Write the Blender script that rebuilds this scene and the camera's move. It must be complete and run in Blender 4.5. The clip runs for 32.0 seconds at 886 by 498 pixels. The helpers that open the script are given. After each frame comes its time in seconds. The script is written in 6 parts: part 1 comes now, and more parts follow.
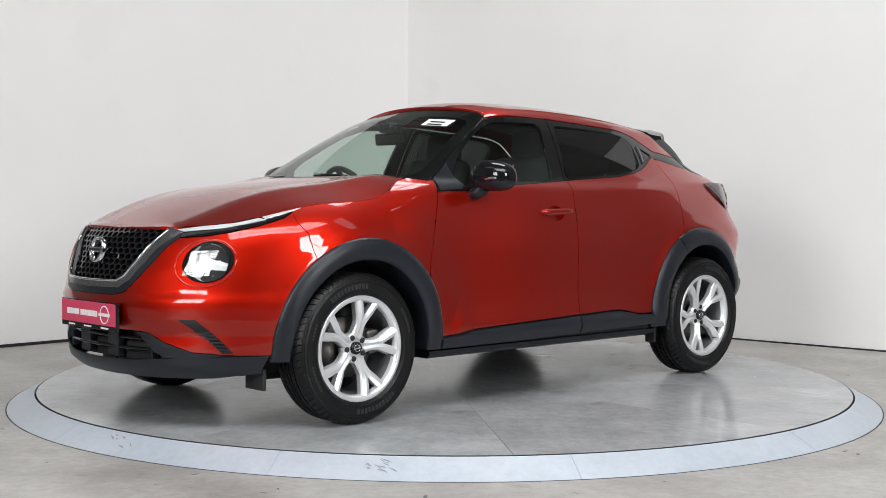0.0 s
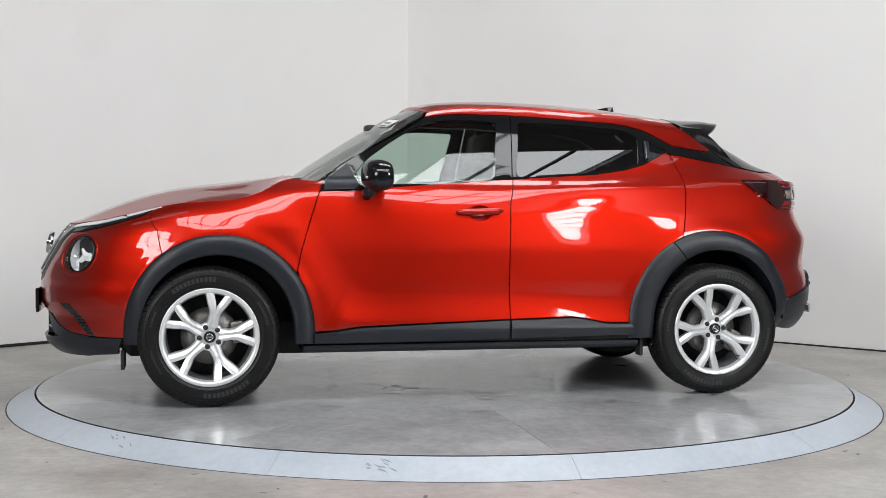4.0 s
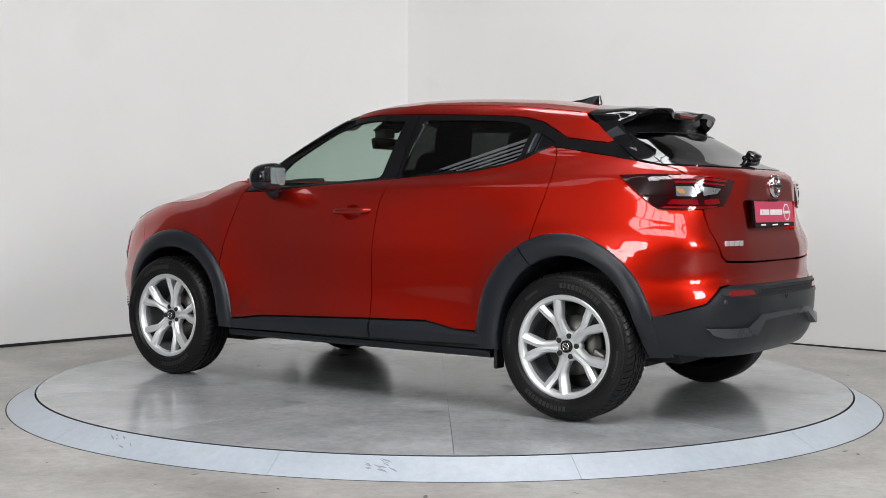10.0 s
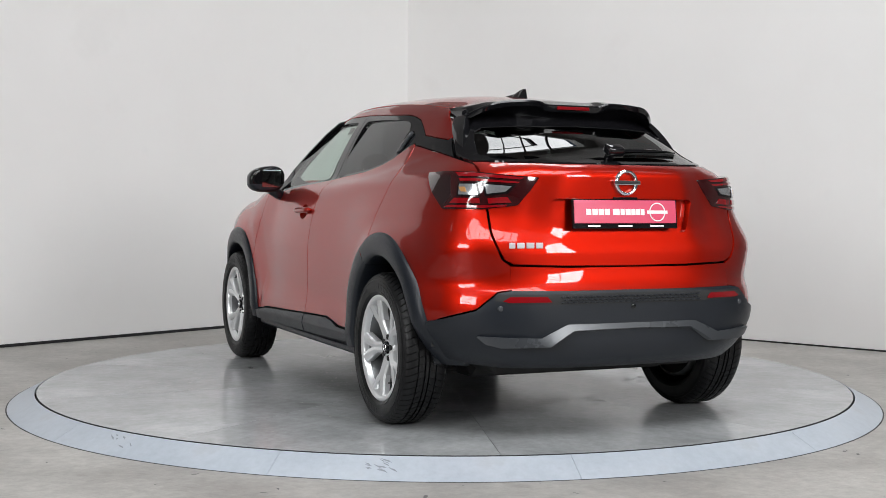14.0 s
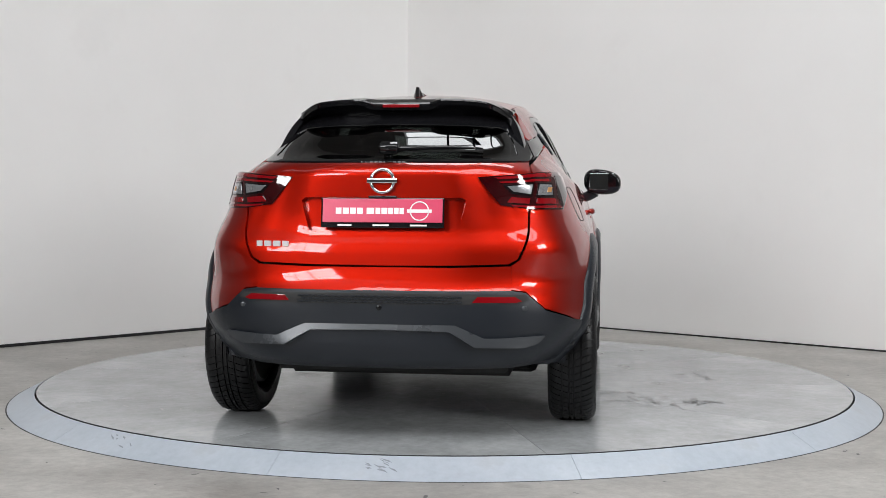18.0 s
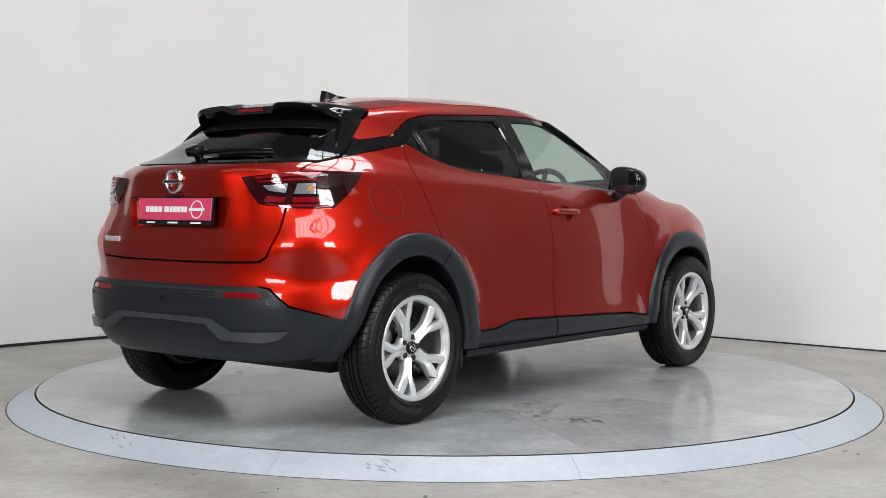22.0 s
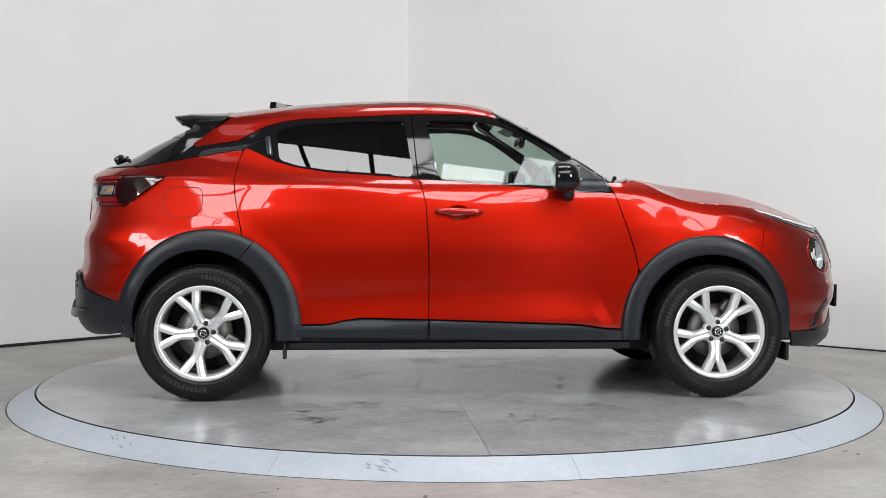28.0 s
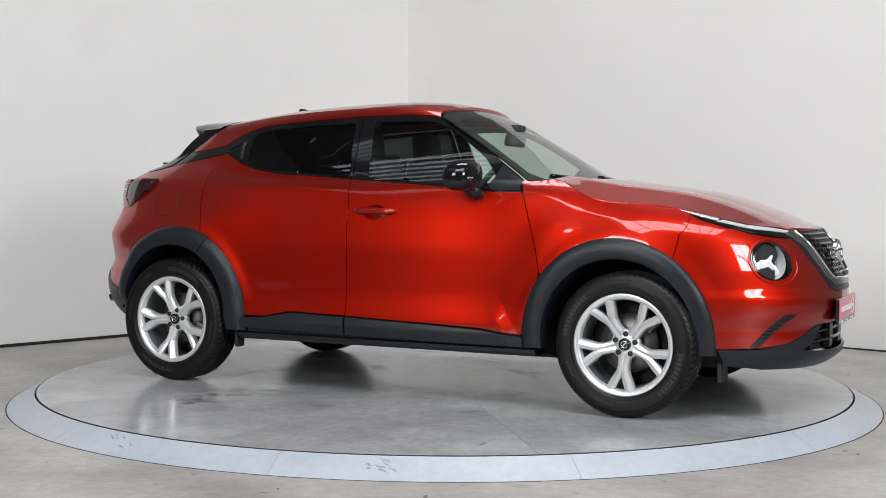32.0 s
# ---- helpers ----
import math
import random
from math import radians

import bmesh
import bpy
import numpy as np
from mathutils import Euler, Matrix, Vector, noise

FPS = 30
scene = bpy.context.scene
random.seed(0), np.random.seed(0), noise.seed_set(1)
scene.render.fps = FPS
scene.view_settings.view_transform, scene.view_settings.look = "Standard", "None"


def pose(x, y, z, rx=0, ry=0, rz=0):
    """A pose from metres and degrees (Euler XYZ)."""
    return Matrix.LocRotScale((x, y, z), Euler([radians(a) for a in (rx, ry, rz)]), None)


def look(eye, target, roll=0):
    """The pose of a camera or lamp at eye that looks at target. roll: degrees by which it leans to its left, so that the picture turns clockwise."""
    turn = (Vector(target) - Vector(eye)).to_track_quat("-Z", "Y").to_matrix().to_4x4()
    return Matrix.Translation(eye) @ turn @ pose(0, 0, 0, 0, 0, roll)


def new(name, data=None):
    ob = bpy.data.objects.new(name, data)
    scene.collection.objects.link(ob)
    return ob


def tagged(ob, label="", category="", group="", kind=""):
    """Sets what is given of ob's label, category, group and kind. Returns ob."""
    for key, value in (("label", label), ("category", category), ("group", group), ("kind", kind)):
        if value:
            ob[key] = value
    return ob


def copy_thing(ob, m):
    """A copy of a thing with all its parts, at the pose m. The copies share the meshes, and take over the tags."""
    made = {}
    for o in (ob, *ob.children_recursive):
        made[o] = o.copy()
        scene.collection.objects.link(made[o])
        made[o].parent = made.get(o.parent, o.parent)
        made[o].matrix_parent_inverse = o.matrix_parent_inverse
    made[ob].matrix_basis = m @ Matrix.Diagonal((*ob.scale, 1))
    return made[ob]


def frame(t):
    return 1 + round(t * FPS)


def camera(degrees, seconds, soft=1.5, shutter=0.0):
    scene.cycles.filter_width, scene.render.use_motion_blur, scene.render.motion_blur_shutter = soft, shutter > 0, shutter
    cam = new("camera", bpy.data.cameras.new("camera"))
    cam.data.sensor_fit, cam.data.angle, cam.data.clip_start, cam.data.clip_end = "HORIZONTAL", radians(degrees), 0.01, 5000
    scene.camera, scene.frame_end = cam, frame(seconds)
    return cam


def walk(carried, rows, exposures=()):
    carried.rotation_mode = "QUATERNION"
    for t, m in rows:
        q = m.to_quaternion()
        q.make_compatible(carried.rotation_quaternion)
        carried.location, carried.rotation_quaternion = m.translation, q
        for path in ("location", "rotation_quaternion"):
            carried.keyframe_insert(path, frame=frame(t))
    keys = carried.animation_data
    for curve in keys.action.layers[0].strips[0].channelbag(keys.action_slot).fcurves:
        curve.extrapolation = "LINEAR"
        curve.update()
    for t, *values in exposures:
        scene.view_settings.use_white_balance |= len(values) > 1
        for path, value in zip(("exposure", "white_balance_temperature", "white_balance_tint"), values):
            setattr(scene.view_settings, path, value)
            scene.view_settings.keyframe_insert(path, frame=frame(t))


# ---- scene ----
# All lengths in metres; z = 0 is the top of the turntable, the hall floor lies 75 mm lower.
FLOOR = -0.075
cam = camera(39.53, 32.0, soft=0.8)
VIEW = pose(0, -7.104, 0.993, 90 - 2.052, 0, 0.105) @ pose(0, 0, 0, 0, 0, 0.306)
walk(cam, [(0, VIEW), (32.0, VIEW)], exposures=[(0, -0.05), (3.0, -0.16), (6.0, -0.15), (9.0, -0.15), (12.0, -0.07), (15.0, -0.25), (17.0, -0.25), (20.0, -0.20), (23.0, -0.07), (28.0, -0.13), (32.0, -0.16)])

# ---------------------------------------------------------------- light
world = bpy.data.worlds.new("sky")
scene.world = world
world.use_nodes = True
wn = world.node_tree.nodes
sky = wn.new("ShaderNodeTexSky")
sky.sky_type, sky.sun_disc = "NISHITA", False
sky.sun_elevation, sky.sun_rotation = radians(50), radians(180)
wn["Background"].inputs["Strength"].default_value = 0.10
world.node_tree.links.new(sky.outputs["Color"], wn["Background"].inputs["Color"])
CEIL = 6.2
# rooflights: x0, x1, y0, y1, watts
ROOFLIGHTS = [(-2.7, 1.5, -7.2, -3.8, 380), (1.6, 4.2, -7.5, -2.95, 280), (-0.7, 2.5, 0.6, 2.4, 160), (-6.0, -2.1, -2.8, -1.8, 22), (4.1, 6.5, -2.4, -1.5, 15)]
# windows in the two walls behind the camera: start and end along the wall, sill, head, watts
WINDOWS_LEFT, WINDOWS_RIGHT = [(4.3, 8.2, 2.5, 5.9, 770)], [(4.1, 6.75, 2.5, 5.9, 740)]


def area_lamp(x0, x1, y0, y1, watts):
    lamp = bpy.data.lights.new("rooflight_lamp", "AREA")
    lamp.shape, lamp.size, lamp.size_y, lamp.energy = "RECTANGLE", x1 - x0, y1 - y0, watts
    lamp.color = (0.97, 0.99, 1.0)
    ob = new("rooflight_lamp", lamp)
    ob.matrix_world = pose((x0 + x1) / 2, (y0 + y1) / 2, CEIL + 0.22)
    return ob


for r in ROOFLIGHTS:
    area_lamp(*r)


# ---------------------------------------------------------------- materials
def material(name, color, rough=0.5, metal=0.0, vary=0.06, scale=8.0, bump=0.0, bump_scale=200.0, coat=0.0, spec=0.5, emit=None, alpha_rough=0.0):
    m = bpy.data.materials.new(name)
    m.use_nodes = True
    nt = m.node_tree
    b = nt.nodes["Principled BSDF"]
    b.inputs["Metallic"].default_value = metal
    b.inputs["Coat Weight"].default_value = coat
    b.inputs["Coat Roughness"].default_value = 0.02
    b.inputs["Coat IOR"].default_value = 1.5
    b.inputs["Specular IOR Level"].default_value = spec
    co = nt.nodes.new("ShaderNodeTexCoord")
    n1 = nt.nodes.new("ShaderNodeTexNoise")
    n1.inputs["Scale"].default_value, n1.inputs["Detail"].default_value = scale, 6
    nt.links.new(co.outputs["Object"], n1.inputs["Vector"])
    ramp = nt.nodes.new("ShaderNodeMapRange")
    ramp.inputs["To Min"].default_value, ramp.inputs["To Max"].default_value = 1 - vary, 1 + vary
    nt.links.new(n1.outputs["Fac"], ramp.inputs["Value"])
    mul = nt.nodes.new("ShaderNodeVectorMath")
    mul.operation = "SCALE"
    mul.inputs[0].default_value = color
    nt.links.new(ramp.outputs["Result"], mul.inputs["Scale"])
    nt.links.new(mul.outputs["Vector"], b.inputs["Base Color"])
    r2 = nt.nodes.new("ShaderNodeMapRange")
    r2.inputs["To Min"].default_value, r2.inputs["To Max"].default_value = rough * (1 - 2 * vary), rough * (1 + 2 * vary)
    nt.links.new(n1.outputs["Fac"], r2.inputs["Value"])
    nt.links.new(r2.outputs["Result"], b.inputs["Roughness"])
    if bump:
        n2 = nt.nodes.new("ShaderNodeTexNoise")
        n2.inputs["Scale"].default_value, n2.inputs["Detail"].default_value = bump_scale, 3
        nt.links.new(co.outputs["Object"], n2.inputs["Vector"])
        bp = nt.nodes.new("ShaderNodeBump")
        bp.inputs["Strength"].default_value, bp.inputs["Distance"].default_value = bump, 0.002
        nt.links.new(n2.outputs["Fac"], bp.inputs["Height"])
        nt.links.new(bp.outputs["Normal"], b.inputs["Normal"])
    if emit:
        b.inputs["Emission Color"].default_value = (*emit[:3], 1)
        b.inputs["Emission Strength"].default_value = emit[3]
    return m


def glass(name, tint):
    """Thin tinted pane: clear film with a mirror-like sheen."""
    m = bpy.data.materials.new(name)
    m.use_nodes = True
    nt = m.node_tree
    nt.nodes.remove(nt.nodes["Principled BSDF"])
    tr = nt.nodes.new("ShaderNodeBsdfTransparent")
    tr.inputs["Color"].default_value = (*tint, 1)
    gl = nt.nodes.new("ShaderNodeBsdfGlossy")
    gl.inputs["Roughness"].default_value = 0.01
    lw = nt.nodes.new("ShaderNodeLayerWeight")
    lw.inputs["Blend"].default_value = 0.5
    p5 = nt.nodes.new("ShaderNodeMath")
    p5.operation = "POWER"
    p5.inputs[1].default_value = 5.0
    fr = nt.nodes.new("ShaderNodeMath")
    fr.operation = "MULTIPLY_ADD"
    fr.inputs[1].default_value, fr.inputs[2].default_value = 0.92, 0.075
    nt.links.new(lw.outputs["Facing"], p5.inputs[0])
    nt.links.new(p5.outputs["Value"], fr.inputs[0])
    mix = nt.nodes.new("ShaderNodeMixShader")
    nt.links.new(fr.outputs["Value"], mix.inputs["Fac"])
    nt.links.new(tr.outputs["BSDF"], mix.inputs[1])
    nt.links.new(gl.outputs["BSDF"], mix.inputs[2])
    nt.links.new(mix.outputs["Shader"], nt.nodes["Material Output"].inputs["Surface"])
    return m


PAINT = material("red_metallic_paint", (0.42, 0.0100, 0.0026), 0.46, 1.0, 0.03, 3, 0.0, coat=1.0)
GLOSS_BLACK = material("gloss_black", (0.006, 0.006, 0.007), 0.06, 0, 0.02, 5)
CLADDING = material("grey_black_plastic", (0.0095, 0.0118, 0.0165), 0.34, 0, 0.08, 6, 0.25, 900, spec=0.40)
DARK = material("dark_underbody", (0.012, 0.012, 0.012), 0.75, 0, 0.2, 9, 0.3, 60)
TRIM = material("interior_trim", (0.03, 0.03, 0.032), 0.7, 0, 0.1, 12, 0.3, 300)
FABRIC = material("seat_fabric", (0.045, 0.045, 0.048), 0.9, 0, 0.15, 30, 0.5, 500)
CHROME = material("chrome", (0.75, 0.76, 0.78), 0.09, 1.0, 0.02, 5)
SATIN = material("satin_silver", (0.30, 0.30, 0.31), 0.25, 0.95, 0.03, 8)
ALLOY = material("alloy_silver", (0.76, 0.77, 0.78), 0.30, 0.6, 0.03, 10, coat=0.5)
BARREL = material("rim_barrel_silver", (0.16, 0.165, 0.17), 0.4, 0.6, 0.08, 12)
RUBBER = material("tyre_rubber", (0.0045, 0.0045, 0.005), 0.42, 0, 0.15, 14, 0.15, 400, spec=0.28)
IRON = material("brake_iron", (0.20, 0.19, 0.18), 0.45, 0.9, 0.15, 20)
PANE_FRONT = glass("clear_green_glass", (0.70, 0.80, 0.745))
PANE_REAR = glass("privacy_glass", (0.045, 0.047, 0.047))
PANE_LAMP = glass("lamp_lens", (0.92, 0.93, 0.94))
RED_LENS = material("red_lens", (0.20, 0.002, 0.005), 0.08, 0, 0.03, 5, coat=1.0)
CLEAR_LENS = material("clear_reflector", (0.42, 0.43, 0.45), 0.18, 0.7, 0.25, 90, coat=1.0)
BRIGHT_STRIP = material("bright_reflector", (0.74, 0.75, 0.77), 0.22, 0.35, 0.15, 120, coat=1.0)
AMBER_LENS = material("amber_lens", (0.40, 0.20, 0.07), 0.15, 0, 0.05, 20, coat=1.0)
LAMP_WHITE = material("lit_lamp", (0.85, 0.85, 0.85), 0.2, 0, 0.05, 30, coat=1.0, emit=(1, 1, 1, 0.2))
PLATE_PINK = material("plate_crimson", (0.62, 0.05, 0.12), 0.30, 0, 0.03, 10, coat=0.4)
WHITE = material("white_print", (0.80, 0.80, 0.80), 0.4, 0, 0.02, 10)


def surface_material(name, c1, c2, rough, scale, spots, spot_color, bump=0.15, streak=None, grain=0.0, spec=0.5):
    """Broad two-tone surface with fine grain, stains with their own outlines and slight relief."""
    m = bpy.data.materials.new(name)
    m.use_nodes = True
    nt = m.node_tree
    N, K = nt.nodes.new, nt.links.new
    b = nt.nodes["Principled BSDF"]
    b.inputs["Specular IOR Level"].default_value = spec
    co = N("ShaderNodeTexCoord")
    a = N("ShaderNodeTexNoise")
    a.inputs["Scale"].default_value, a.inputs["Detail"].default_value, a.inputs["Roughness"].default_value = scale, 8, 0.62
    mp = N("ShaderNodeMapping")
    if streak:
        mp.inputs["Scale"].default_value = streak
    K(co.outputs["Object"], mp.inputs["Vector"])
    K(mp.outputs["Vector"], a.inputs["Vector"])
    mix = N("ShaderNodeMix")
    mix.data_type = "RGBA"
    mix.inputs["A"].default_value, mix.inputs["B"].default_value = (*c1, 1), (*c2, 1)
    mr = N("ShaderNodeMapRange")
    mr.inputs["From Min"].default_value, mr.inputs["From Max"].default_value = 0.3, 0.7
    K(a.outputs["Fac"], mr.inputs["Value"])
    K(mr.outputs["Result"], mix.inputs["Factor"])
    s = N("ShaderNodeTexNoise")
    s.inputs["Scale"].default_value, s.inputs["Detail"].default_value = spots, 5
    K(mp.outputs["Vector"], s.inputs["Vector"])
    sr = N("ShaderNodeMapRange")
    sr.inputs["From Min"].default_value, sr.inputs["From Max"].default_value = 0.64, 0.72
    sr.inputs["To Max"].default_value = 0.55
    K(s.outputs["Fac"], sr.inputs["Value"])
    mix2 = N("ShaderNodeMix")
    mix2.data_type = "RGBA"
    mix2.inputs["B"].default_value = (*spot_color, 1)
    K(sr.outputs["Result"], mix2.inputs["Factor"])
    K(mix.outputs["Result"], mix2.inputs["A"])
    g = N("ShaderNodeTexNoise")
    g.inputs["Scale"].default_value, g.inputs["Detail"].default_value, g.inputs["Roughness"].default_value = scale * 14, 6, 0.7
    K(co.outputs["Object"], g.inputs["Vector"])
    gr = N("ShaderNodeMapRange")
    gr.inputs["From Min"].default_value, gr.inputs["From Max"].default_value = 0.3, 0.7
    gr.inputs["To Min"].default_value, gr.inputs["To Max"].default_value = 1 - grain, 1 + grain
    K(g.outputs["Fac"], gr.inputs["Value"])
    mul = N("ShaderNodeVectorMath")
    mul.operation = "SCALE"
    K(mix2.outputs["Result"], mul.inputs[0])
    K(gr.outputs["Result"], mul.inputs["Scale"])
    K(mul.outputs["Vector"], b.inputs["Base Color"])
    rr = N("ShaderNodeMapRange")
    rr.inputs["To Min"].default_value, rr.inputs["To Max"].default_value = rough * 0.75, rough * 1.3
    K(a.outputs["Fac"], rr.inputs["Value"])
    K(rr.outputs["Result"], b.inputs["Roughness"])
    f = N("ShaderNodeTexNoise")
    f.inputs["Scale"].default_value, f.inputs["Detail"].default_value = scale * 40, 3
    K(co.outputs["Object"], f.inputs["Vector"])
    bp = N("ShaderNodeBump")
    bp.inputs["Strength"].default_value, bp.inputs["Distance"].default_value = bump, 0.003
    K(f.outputs["Fac"], bp.inputs["Height"])
    K(bp.outputs["Normal"], b.inputs["Normal"])
    return m


WALL = surface_material("white_wall_paint", (0.765, 0.755, 0.745), (0.80, 0.793, 0.785), 0.7, 0.6, 1.3, (0.74, 0.73, 0.72), 0.05)
CONCRETE = surface_material("worn_painted_concrete", (0.22, 0.207, 0.189), (0.415, 0.402, 0.378), 0.42, 1.6, 5.0, (0.24, 0.225, 0.205), 0.3, grain=0.16)
DISC_PAINT = surface_material("grey_deck_paint", (0.25, 0.258, 0.264), (0.44, 0.452, 0.460), 0.18, 1.3, 2.2, (0.13, 0.128, 0.122), 0.08, grain=0.14, spec=0.5)
RING_PAINT = surface_material("blue_grey_ring_paint", (0.335, 0.375, 0.425), (0.43, 0.466, 0.515), 0.36, 2.0, 4.0, (0.36, 0.38, 0.41), 0.12, grain=0.06)
BACK_WALL = surface_material("dark_hall_wall", (0.10, 0.095, 0.09), (0.13, 0.125, 0.12), 0.7, 0.6, 1.3, (0.09, 0.085, 0.08), 0.05)
CEIL_MAT = surface_material("ceiling_sheet", (0.16, 0.155, 0.15), (0.2, 0.195, 0.19), 0.7, 1.0, 2.0, (0.36, 0.35, 0.34), 0.1)
UNSEEN_FLOOR = surface_material("unseen_dark_floor", (0.07, 0.068, 0.065), (0.10, 0.098, 0.095), 0.5, 1.2, 3.0, (0.05, 0.05, 0.05), 0.2, grain=0.1)
STEEL_DARK = material("dark_gap_steel", (0.02, 0.02, 0.022), 0.6, 0.3, 0.2, 10)


# ---------------------------------------------------------------- mesh helpers
def put(name, verts, faces, mat, parent=None, label="", smooth=True, normals=None):
    """One mesh object, with the given corner normals if there are any."""
    me = bpy.data.meshes.new(name)
    me.from_pydata([tuple(v) for v in verts], [], [tuple(f) for f in faces])
    me.materials.append(mat)
    if smooth:
        me.polygons.foreach_set("use_smooth", [True] * len(me.polygons))
    me.update()
    if normals is not None:
        me.normals_split_custom_set_from_vertices([tuple(n) for n in normals])
    ob = new(name, me)
    if parent is not None:
        ob.parent = parent
    if label:
        ob["label"] = label
    return ob


def part(name, bm, mat, parent, label="", smooth=False, angle=None):
    me = bpy.data.meshes.new(name)
    bm.normal_update()
    bm.to_mesh(me)
    bm.free()
    me.materials.append(mat)
    if smooth or angle:
        me.polygons.foreach_set("use_smooth", [True] * len(me.polygons))
    if angle:
        me.set_sharp_from_angle(angle=radians(angle))
    ob = new(name, me)
    if parent is not None:
        ob.parent = parent
    if label:
        ob["label"] = label
    return ob


def box(bm, x0, x1, y0, y1, z0, z1, bevel=0.0, m=None, segments=2):
    r = bmesh.ops.create_cube(bm, size=1)
    t = Matrix.Translation(((x0 + x1) / 2, (y0 + y1) / 2, (z0 + z1) / 2)) @ Matrix.Diagonal((x1 - x0, y1 - y0, z1 - z0, 1))
    vs = r["verts"]
    bmesh.ops.transform(bm, matrix=t, verts=vs)
    es = list({e for v in vs for e in v.link_edges})
    if bevel:
        g = bmesh.ops.bevel(bm, geom=es, offset=bevel, segments=segments, affect="EDGES", profile=0.5)
        vs = list({v for f in g["faces"] for v in f.verts} | {v for v in vs if v.is_valid})
    if m is not None:
        bmesh.ops.transform(bm, matrix=m, verts=vs)
    return vs


def lathe(profile, n, axis="y"):
    """Verts and quads of a profile of (radius, height) turned about an axis."""
    V, F, k = [], [], len(profile)
    for i in range(n):
        c, s = math.cos(2 * math.pi * i / n), math.sin(2 * math.pi * i / n)
        for r, h in profile:
            V.append((r * c, h, r * s) if axis == "y" else (r * c, r * s, h))
    for i in range(n):
        for j in range(k - 1):
            a, b = i * k + j, ((i + 1) % n) * k + j
            F.append((a, a + 1, b + 1, b) if axis == "y" else (a, b, b + 1, a + 1))
    return V, F


# ---------------------------------------------------------------- hall
CORNER = (-0.379, 5.127)
DIR_L, DIR_R = (-0.671, -0.741), (0.755, -0.656)
SPAN = 15.0


def hall_point(a, b):
    return (CORNER[0] + DIR_L[0] * a + DIR_R[0] * b, CORNER[1] + DIR_L[1] * a + DIR_R[1] * b)


def prism(name, ring, z0, z1, mat, label="", kind="structure", category=""):
    bm = bmesh.new()
    lo = [bm.verts.new((x, y, z0)) for x, y in ring]
    hi = [bm.verts.new((x, y, z1)) for x, y in ring]
    bm.faces.new(lo[::-1]), bm.faces.new(hi)
    for i in range(len(ring)):
        j = (i + 1) % len(ring)
        bm.faces.new((lo[i], lo[j], hi[j], hi[i]))
    bmesh.ops.recalc_face_normals(bm, faces=bm.faces)
    ob = part(name, bm, mat, None)
    return tagged(ob, label, category, "", kind)


T = 0.2
WHITE_END = 5.9
WHITE_TOP = 3.4
prism("wall_left", [hall_point(-T, 0), hall_point(WHITE_END, 0), hall_point(WHITE_END, -T), hall_point(-T, -T)], FLOOR, WHITE_TOP, WALL, "smooth white painted hall wall", category="wall")
prism("wall_right", [hall_point(0, 0), hall_point(-T, 0), hall_point(-T, WHITE_END), hall_point(0, WHITE_END)], FLOOR, WHITE_TOP, WALL, "smooth white painted hall wall", category="wall")
# Upper walls are out of view; grey is added to darken the bonnet's reflections.
prism("wall_upper_left", [hall_point(-T, 0), hall_point(WHITE_END, 0), hall_point(WHITE_END, -T), hall_point(-T, -T)], WHITE_TOP, CEIL, CEIL_MAT, "unseen grey upper wall added to darken the bonnet's reflections", category="wall")
prism("wall_upper_right", [hall_point(0, 0), hall_point(-T, 0), hall_point(-T, WHITE_END), hall_point(0, WHITE_END)], WHITE_TOP, CEIL, CEIL_MAT, "unseen grey upper wall added to darken the bonnet's reflections", category="wall")
prism("wall_side_left", [hall_point(WHITE_END, 0), hall_point(SPAN, 0), hall_point(SPAN, -T), hall_point(WHITE_END, -T)], FLOOR, CEIL, BACK_WALL, "dark painted hall wall", category="wall")
prism("wall_side_right", [hall_point(0, WHITE_END), hall_point(-T, WHITE_END), hall_point(-T, SPAN), hall_point(0, SPAN)], FLOOR, CEIL, BACK_WALL, "dark painted hall wall", category="wall")


